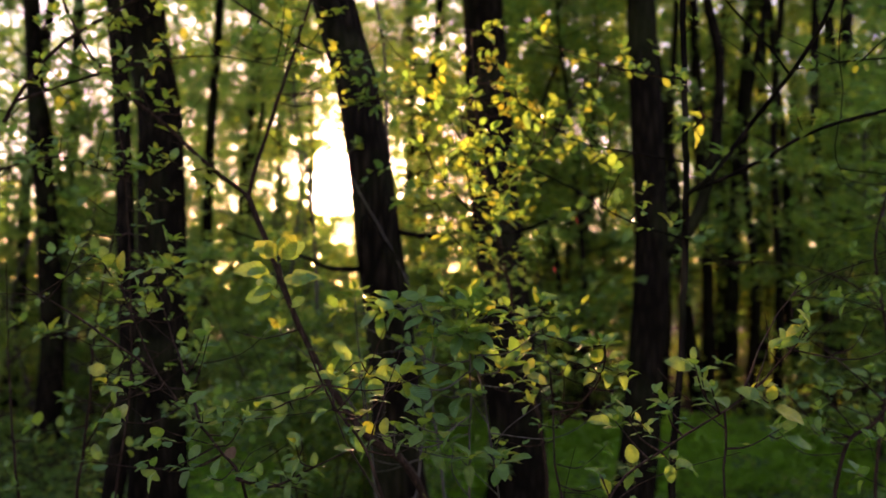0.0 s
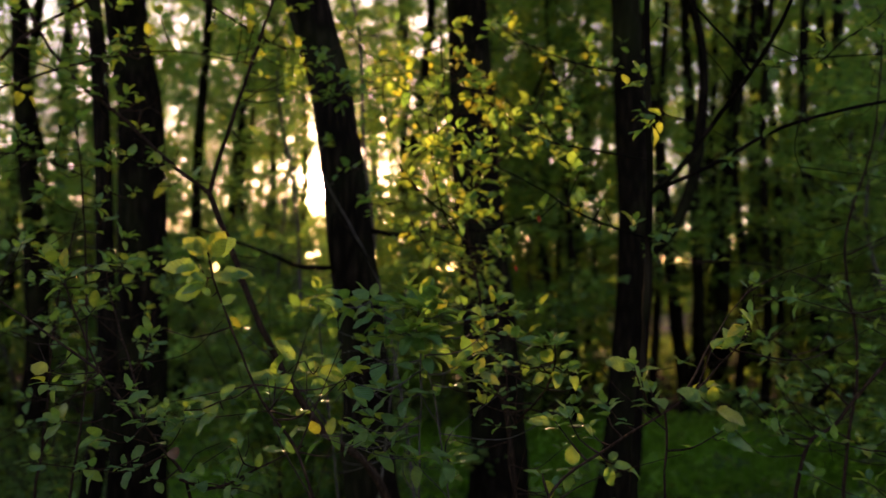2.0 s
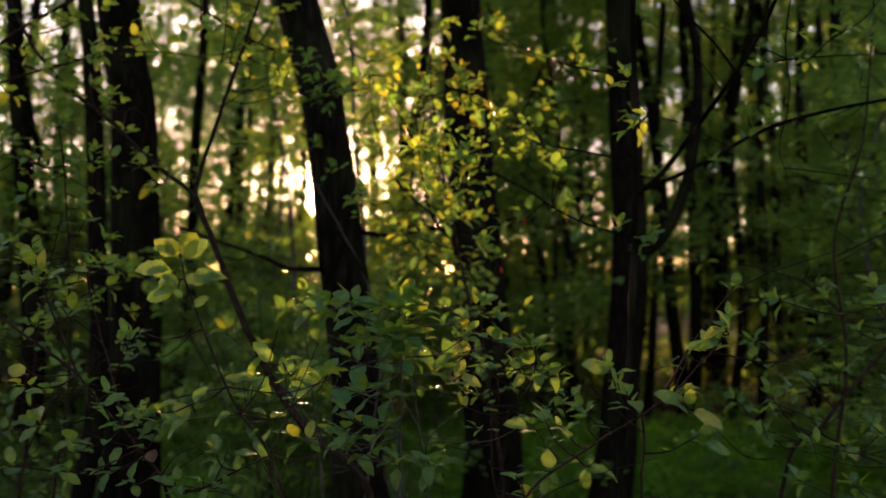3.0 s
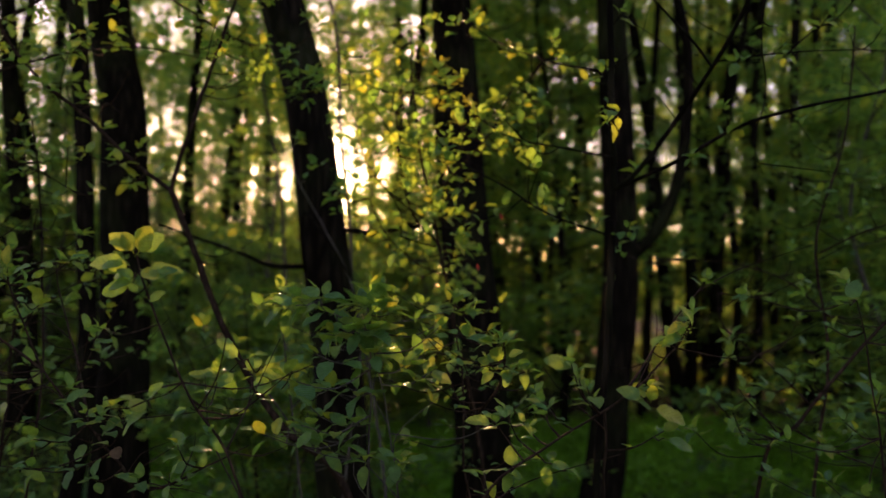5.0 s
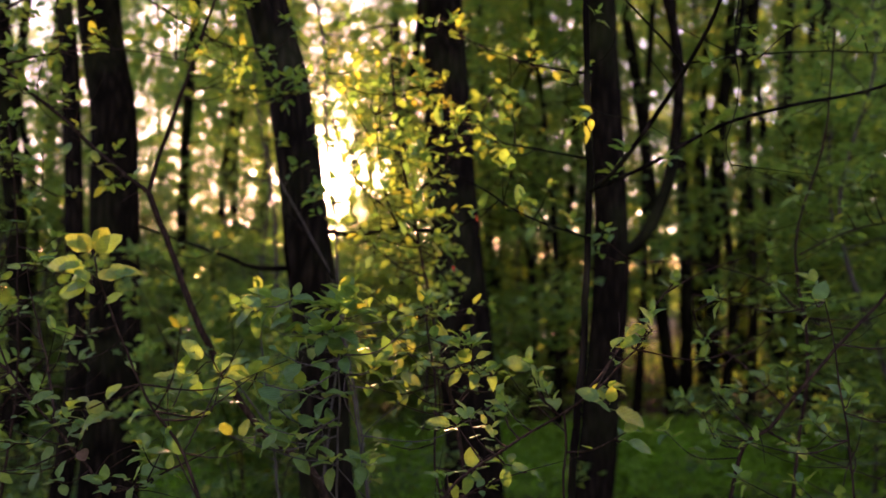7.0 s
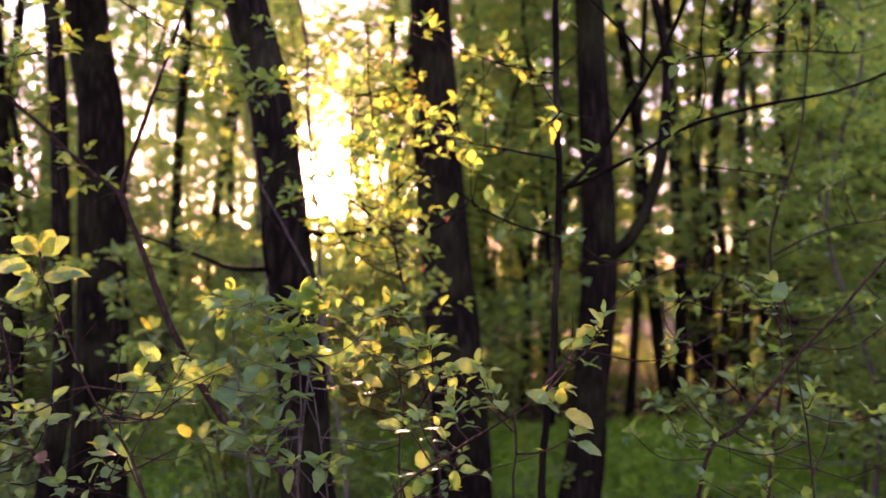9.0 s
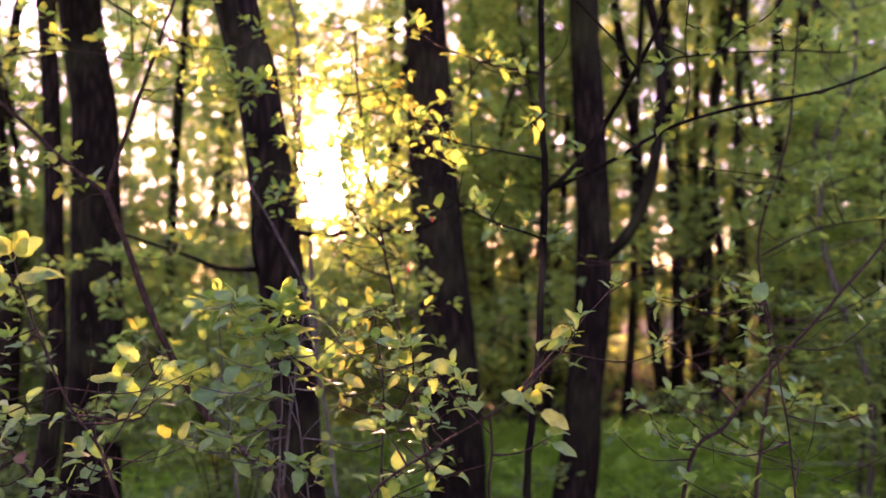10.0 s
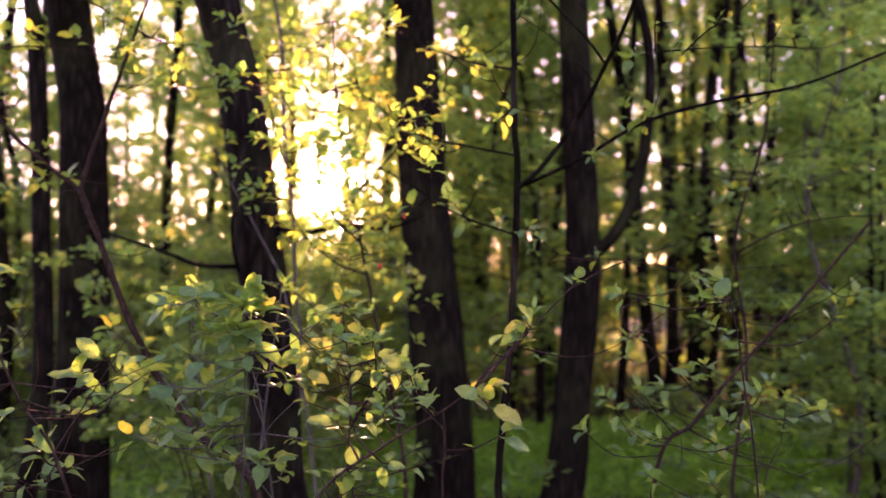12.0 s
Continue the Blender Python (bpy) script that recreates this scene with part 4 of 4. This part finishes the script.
f.leaves(((0.264, 2.220, 1.558), (0.252, 2.220, 1.612)), ((0.267, 2.220, 1.558), (0.320, 2.220, 1.600)), ((0.216, 2.220, 1.498), (0.246, 2.220, 1.461)), ((0.233, 2.220, 1.513), (0.190, 2.220, 1.529)), ((0.295, 2.220, 1.529), (0.349, 2.220, 1.544)), ((0.249, 2.220, 1.529), (0.202, 2.220, 1.552)), ((0.280, 2.220, 1.498), (0.334, 2.220, 1.483)), ((0.226, 2.220, 1.467), (0.179, 2.220, 1.437)))
f.leaves(((0.380, 1.900, 1.453), (0.404, 1.900, 1.509)), ((0.366, 1.900, 1.458), (0.309, 1.900, 1.495)), ((0.355, 1.900, 1.422), (0.322, 1.900, 1.435)), ((0.410, 1.900, 1.409), (0.444, 1.900, 1.424)), ((0.383, 1.900, 1.415), (0.387, 1.900, 1.383)), ((0.390, 1.900, 1.435), (0.430, 1.900, 1.461)), ((0.364, 1.900, 1.409), (0.331, 1.900, 1.383)), ((0.298, 1.900, 1.422), (0.259, 1.900, 1.435)))
f.dress(24, 0.055, 0.9, 1.6, 0.28, n=(2, 5))

# the rising shoot with large single leaves
g = Shrub("shrub", "slanting leafy shoot with broad pale green leaves", "shrub", (0.16, 1.5, 0), 7)
g.stem([(0.16, 1.5, -0.02), (0.2, 1.5, 0.6), (0.27, 1.52, 1.0), (0.313, 1.530, 1.210), (0.435, 1.540, 1.308), (0.577, 1.550, 1.392), (0.680, 1.560, 1.485)], 0.006, 0.0018)
g.stem([(0.542, 1.550, 1.369), (0.546, 1.560, 1.295), (0.540, 1.560, 1.201), (0.54, 1.57, 0.8)], 0.0025, 0.002, "branch")
g.stem([(0.580, 1.560, 1.396), (0.691, 1.750, 1.473), (0.769, 1.850, 1.536), (0.847, 1.900, 1.609)], 0.0028, 0.0014, "branch")
for s in [(0.700, 1.560, 1.519), (0.674, 1.580, 1.496), (0.715, 1.570, 1.551), (0.854, 1.900, 1.620), (0.475, 1.520, 1.464), (0.490, 1.520, 1.432), (0.601, 1.560, 1.407), (0.640, 1.580, 1.410), (0.432, 1.600, 1.390), (0.427, 1.550, 1.381)]:
    g.spur(s, 4, 0.046, 1)
for s in [(0.453, 1.550, 1.271), (0.668, 1.600, 1.325), (0.365, 1.600, 1.358), (0.338, 1.600, 1.347), (0.381, 1.600, 1.255), (0.501, 1.500, 1.419), (0.401, 1.650, 1.333), (0.327, 1.700, 1.221)]:
    g.spur(s, 4, 0.046, 1)

g.leaves(((0.487, 1.540, 1.446), (0.432, 1.540, 1.470)), ((0.477, 1.540, 1.435), (0.517, 1.540, 1.414)), ((0.523, 1.540, 1.383), (0.524, 1.540, 1.414)), ((0.438, 1.540, 1.367), (0.415, 1.540, 1.388)), ((0.614, 1.540, 1.392), (0.570, 1.540, 1.415)), ((0.625, 1.540, 1.385), (0.629, 1.540, 1.425)), ((0.625, 1.540, 1.378), (0.688, 1.540, 1.358)), ((0.705, 1.540, 1.522), (0.690, 1.540, 1.568)))
g.leaves(((0.696, 1.540, 1.533), (0.652, 1.540, 1.520)), ((0.628, 1.540, 1.483), (0.648, 1.540, 1.515)), ((0.690, 1.540, 1.510), (0.648, 1.540, 1.497)), ((0.649, 1.540, 1.322), (0.701, 1.540, 1.310)), ((0.651, 1.540, 1.329), (0.673, 1.540, 1.359)), ((0.437, 1.540, 1.268), (0.470, 1.540, 1.280)))
g.leaves(((0.340, 1.600, 1.336), (0.288, 1.600, 1.352)), ((0.416, 1.600, 1.396), (0.437, 1.600, 1.418)), ((0.352, 1.600, 1.347), (0.376, 1.600, 1.374)), ((0.371, 1.600, 1.352), (0.338, 1.600, 1.369)), ((0.393, 1.600, 1.336), (0.426, 1.600, 1.320)), ((0.359, 1.600, 1.255), (0.392, 1.600, 1.233)), ((0.315, 1.600, 1.233), (0.283, 1.600, 1.254)), ((0.480, 1.600, 1.249), (0.513, 1.600, 1.239)))

# the pole-like sapling with its forked boughs
h = Shrub("sapling", "pole-thin sapling with forked dark boughs and sparse leaves", "sapling", (0.72, 2.5, 0), 8, bark_shaded)
h.stem([(0.72, 2.5, -0.02), (0.72, 2.5, 0.6), (0.709, 2.500, 1.003), (0.749, 2.500, 1.447), (0.769, 2.500, 1.900), (0.758, 2.460, 2.173), (0.757, 2.460, 2.490), (0.75, 2.46, 3.4), (0.8, 2.5, 4.4)], 0.014, 0.006, "trunk")
h.stem([(0.769, 2.500, 1.903), (0.832, 2.450, 1.954), (0.945, 2.427, 2.106), (0.993, 2.247, 2.217), (1.030, 2.163, 2.304), (1.049, 2.110, 2.377), (1.090, 2.057, 2.522)], 0.0085, 0.0045, "bough")
h.stem([(0.800, 2.500, 1.917), (0.944, 2.450, 1.981), (1.134, 2.400, 2.085), (1.329, 2.380, 2.141), (1.646, 2.480, 2.222), (1.929, 2.427, 2.329)], 0.0065, 0.004, "bough")
h.stem([(0.993, 2.247, 2.217), (0.923, 2.237, 2.304), (0.823, 2.216, 2.399), (0.713, 2.100, 2.462)], 0.004, 0.002, "branch")
h.stem([(1.005, 2.247, 2.233), (1.211, 2.321, 2.278), (1.436, 2.374, 2.306), (1.669, 2.427, 2.318)], 0.003, 0.0014, "branch")
h.stem([(1.236, 2.321, 2.275), (1.311, 2.321, 2.342), (1.395, 2.321, 2.393), (1.479, 2.321, 2.494)], 0.0025, 0.0014, "branch")
h.stem([(1.147, 2.216, 2.466), (1.123, 2.216, 2.306), (1.137, 2.237, 2.137), (1.069, 2.150, 1.995), (1.090, 2.150, 1.901)], 0.0022, 0.001, "hanging_twig")
h.stem([(0.763, 2.470, 2.000), (0.615, 2.550, 2.045), (0.481, 2.650, 2.092), (0.355, 2.750, 2.190), (0.238, 2.850, 2.323)], 0.004, 0.0015, "branch")
h.stem([(0.764, 2.500, 1.760), (0.579, 2.550, 1.833), (0.440, 2.600, 1.928), (0.296, 2.650, 2.009), (0.085, 2.750, 2.101)], 0.004, 0.0015, "branch")
h.stem([(0.755, 2.460, 2.261), (0.600, 2.700, 2.364), (0.419, 2.850, 2.487), (0.299, 2.950, 2.624)], 0.004, 0.0015, "branch")
h.stem([(0.863, 2.374, 2.103), (0.734, 2.200, 2.088), (0.683, 2.180, 2.152), (0.668, 2.180, 2.191)], 0.0022, 0.001, "branch")
h.stem([(0.085, 2.750, 2.101), (0.005, 2.800, 2.011), (0.104, 2.800, 1.854), (0.066, 2.800, 1.678)], 0.002, 0.001, "branch")
for s in [(0.665, 2.180, 2.196), (0.641, 2.200, 2.165), (0.672, 2.200, 2.040), (0.703, 2.200, 2.056), (0.781, 2.400, 2.433), (1.081, 2.427, 2.064), (0.841, 2.400, 1.387), (0.514, 2.300, 1.938), (0.490, 2.300, 1.954), (0.419, 2.550, 1.850)]:
    h.spur(s, 4, 0.060, 0)
for s in [(0.391, 2.900, 2.555), (0.350, 2.900, 2.586), (0.238, 2.850, 2.384), (0.278, 2.800, 2.250), (0.218, 2.900, 2.336), (0.374, 2.750, 2.200), (0.258, 2.650, 2.074), (0.249, 2.650, 1.990), (0.296, 2.650, 1.915), (0.143, 2.750, 2.101)]:
    h.spur(s, 5, 0.068, 1)
for s in [(0.069, 2.700, 2.082), (0.100, 2.800, 2.289), (0.180, 2.800, 2.170), (0.144, 2.750, 1.946), (0.350, 2.600, 1.809), (0.296, 2.600, 1.773), (0.184, 2.700, 1.845), (-0.027, 2.900, 2.334), (0.110, 2.700, 1.731)]:
    h.spur(s, 5, 0.066, 1)
h.dress(42, 0.062, 1.7, 2.5, 0.3, n=(3, 5), which=(7, 8, 9))
h.dress(18, 0.052, 1.9, 2.9, 0.2, which=(2, 4, 5))
for s in [(0.421, 2.500, 1.836), (0.350, 2.500, 1.679)]:
    bud = put_leaf(h.ob, h.base, s, (0.1, 0, -1), (0, -1, 0.2), 0.026, h.rng, BUD)
    bud.name = "bud"
    tagged(bud, "drooping reddish bud scale")

# a second leafy shoot catching the sun behind the sapling
q = Shrub("shrub", "sunlit shrub with a dense cloud of young yellow-green leaves", "shrub", (0.42, 3.1, 0), 18)
q.stem([(0.42, 3.1, -0.02), (0.40, 3.1, 0.9), (0.285, 3.100, 1.494), (0.219, 3.100, 1.839), (0.163, 3.100, 2.101), (0.128, 3.100, 2.387), (0.116, 3.100, 2.631)], 0.010, 0.003)
q.stem([(0.230, 3.100, 1.774), (0.136, 3.000, 1.873), (0.095, 2.950, 2.034), (0.073, 2.950, 2.243)], 0.005, 0.002, "branch")
q.stem([(0.197, 3.100, 1.948), (0.325, 3.050, 2.072), (0.429, 3.000, 2.192), (0.513, 3.000, 2.364)], 0.005, 0.002, "branch")
q.stem([(0.219, 3.100, 1.839), (0.08, 3.02, 1.93), (-0.03, 2.96, 2.06), (-0.09, 2.95, 2.27), (-0.10, 2.95, 2.45)], 0.004, 0.0015, "branch")
q.stem([(0.252, 3.100, 1.65), (0.14, 2.98, 1.70), (0.04, 2.92, 1.80), (-0.02, 2.90, 1.92)], 0.003, 0.0015, "branch")
q.dress(112, 0.060, 1.65, 2.9, 0.26, n=(3, 6))
q.dress(20, 0.052, 1.1, 1.8, 0.30)
for s in [(0.19, 2.92, 2.45), (0.25, 2.90, 2.42), (0.22, 2.92, 2.36), (0.30, 2.90, 2.35), (0.33, 2.90, 2.27), (0.24, 2.92, 2.27), (0.29, 2.92, 2.21)]:
    q.spur(s, 7, 0.052, 0, me=BRONZE)

v = Shrub("sapling", "thin grey sapling stem with a sunlit edge", "sapling", (-0.34, 4.2, 0), 19, bark_grey)
v.stem([(-0.34, 4.2, -0.12), (-0.194, 4.200, 1.054), (-0.224, 4.200, 1.639), (-0.235, 4.200, 1.935), (-0.286, 4.200, 2.382), (-0.314, 4.200, 2.955), (-0.45, 4.2, 3.6), (-0.5, 4.2, 4.6)], 0.014, 0.005, "trunk")
v.dress(34, 0.05, 1.9, 3.4, 0.4)

u = Shrub("sapling", "thin pale grey shoot slanting across a trunk", "sapling", (0.05, 3.48, 0), 26, bark_grey)
u.stem([(0.05, 3.48, -0.06), (0.0, 3.49, 0.8), (-0.13, 3.50, 1.55), (-0.211, 3.50, 1.763), (-0.374, 3.50, 2.055), (-0.47, 3.50, 2.25)], 0.009, 0.003)
u.dress(5, 0.05, 1.95, 2.3, 0.15)

# darker shrubs on the shaded side
k = Shrub("shrub", "shaded shrub with grey slanting stem and drooping leaves", "shrub", (1.05, 2.3, 0), 9)
k.stem([(1.05, 2.3, -0.02), (1.121, 2.300, 1.033), (1.244, 2.300, 1.232), (1.391, 2.300, 1.406), (1.530, 2.300, 1.550), (1.738, 2.300, 1.784)], 0.008, 0.004)
k.stem([(1.3, 1.95, -0.02), (1.28, 1.93, 0.6), (1.253, 1.900, 1.175), (1.231, 1.900, 1.356), (1.215, 1.900, 1.499), (1.193, 1.900, 1.597)], 0.005, 0.0016)
k.stem([(1.227, 2.300, 1.206), (1.338, 2.300, 1.146), (1.464, 2.300, 1.100), (1.559, 2.300, 1.069)], 0.003, 0.0015, "branch")
k.stem([(1.276, 2.300, 1.272), (1.191, 2.400, 1.389), (1.085, 2.450, 1.485), (1.069, 2.450, 1.587)], 0.003, 0.0015, "branch")
for s in [(1.171, 1.900, 1.617), (1.086, 2.300, 1.318), (1.075, 2.400, 1.454), (0.990, 2.300, 1.302), (1.149, 2.300, 1.319), (1.230, 2.300, 1.366), (1.032, 2.200, 1.225), (0.910, 2.200, 1.225), (1.351, 2.200, 1.226), (1.210, 2.100, 1.115), (1.305, 2.000, 1.343)]:
    k.spur(s, 6, 0.060)
k.dress(27, 0.058, 0.8, 1.7, 0.35)

m = Shrub("shrub", "spreading shaded shrub with layered dark green leaves", "shrub", (1.6, 2.9, 0), 10)
m.stem([(1.6, 2.9, -0.02), (1.55, 2.9, 0.8), (1.615, 2.900, 1.346), (1.582, 2.900, 1.770), (1.692, 2.900, 2.139), (1.742, 2.900, 2.555)], 0.009, 0.003)
m.stem([(1.618, 2.900, 1.506), (1.435, 2.800, 1.626), (1.222, 2.700, 1.681), (1.052, 2.700, 1.699)], 0.004, 0.0015, "branch")
m.stem([(1.592, 2.900, 1.729), (1.714, 2.800, 1.804), (1.851, 2.700, 1.835), (1.974, 2.600, 1.827)], 0.004, 0.0015, "branch")
m.dress(38, 0.056, 0.8, 2.6, 0.4)

for shrub_, n_, z0, z1 in ((a, 9, 1.1, 1.6), (b, 18, 1.0, 2.7), (c, 22, 0.9, 1.7), (n, 12, 0.9, 1.6), (l, 8, 0.9, 1.8), (e, 12, 0.9, 1.5), (f, 8, 0.9, 1.6), (g, 6, 1.0, 1.6), (h, 16, 1.2, 2.6), (k, 14, 0.8, 1.8), (m, 8, 0.9, 2.2)):
    shrub_.bare(n_, z0, z1)

# small shrubs deeper in the wood

def model_shrub(seed, tallness, leaves):
    rng = np.random.default_rng(seed)
    ob = empty("shrub", "woodland shrub with many thin stems and small leaves", "shrub", "shrubs of the wood")
    limbs = []
    for i in range(7):
        a, out = rng.uniform(0, 6.28), rng.uniform(0.15, 0.5)
        pts = [(0.03 * math.cos(a), 0.03 * math.sin(a), -0.03), (out * 0.5 * math.cos(a), out * 0.5 * math.sin(a), tallness * 0.5), (out * 1.3 * math.cos(a + 0.4), out * 1.3 * math.sin(a + 0.4), tallness * rng.uniform(0.75, 1.1))]
        line = smooth_line(pts, 0.08)
        limbs.append(line)
        part("stem", tube_mesh("stem", line, 0.007, 0.002, bark_thin, 6, 0.1), ob)
    c = crown_places(rng, limbs, leaves, 0.14)
    part("foliage", mesh_from("foliage", *leaf_quads(c, 0.05, rng, 0.6), leaf_far), ob, "loose green leaf sprays")
    return ob


bushes = [model_shrub(80 + i, 0.9 + 0.22 * i, 1500) for i in range(4)]
scatter(bushes, 40, 0.62, 4.2, 16.0, 0.6, 0.4, 21, low=True)
scatter(bushes, 12, 0.55, 3.2, 6.6, 0.5, 0.3, 22, low=True)
# two bushes added to keep the low sun off the shrubs before them
tall_bush = model_shrub(85, 1.5, 2600)
tall_bush.matrix_basis = pose(-0.34, 4.7, height(-0.34, 4.7), 0, 0, 75)
taller = copy_thing(tall_bush, pose(-0.66, 4.5, height(-0.66, 4.5), 0, 0, 140))
taller.scale = (1.1, 1.1, 1.16)
for x, y, spin in ((-0.52, 5.0, 40), (-0.95, 8.6, 130), (-1.6, 12.6, 250), (-0.3, 6.2, 10)):
    copy_thing(bushes[0], pose(x, y, height(x, y), 0, 0, spin))
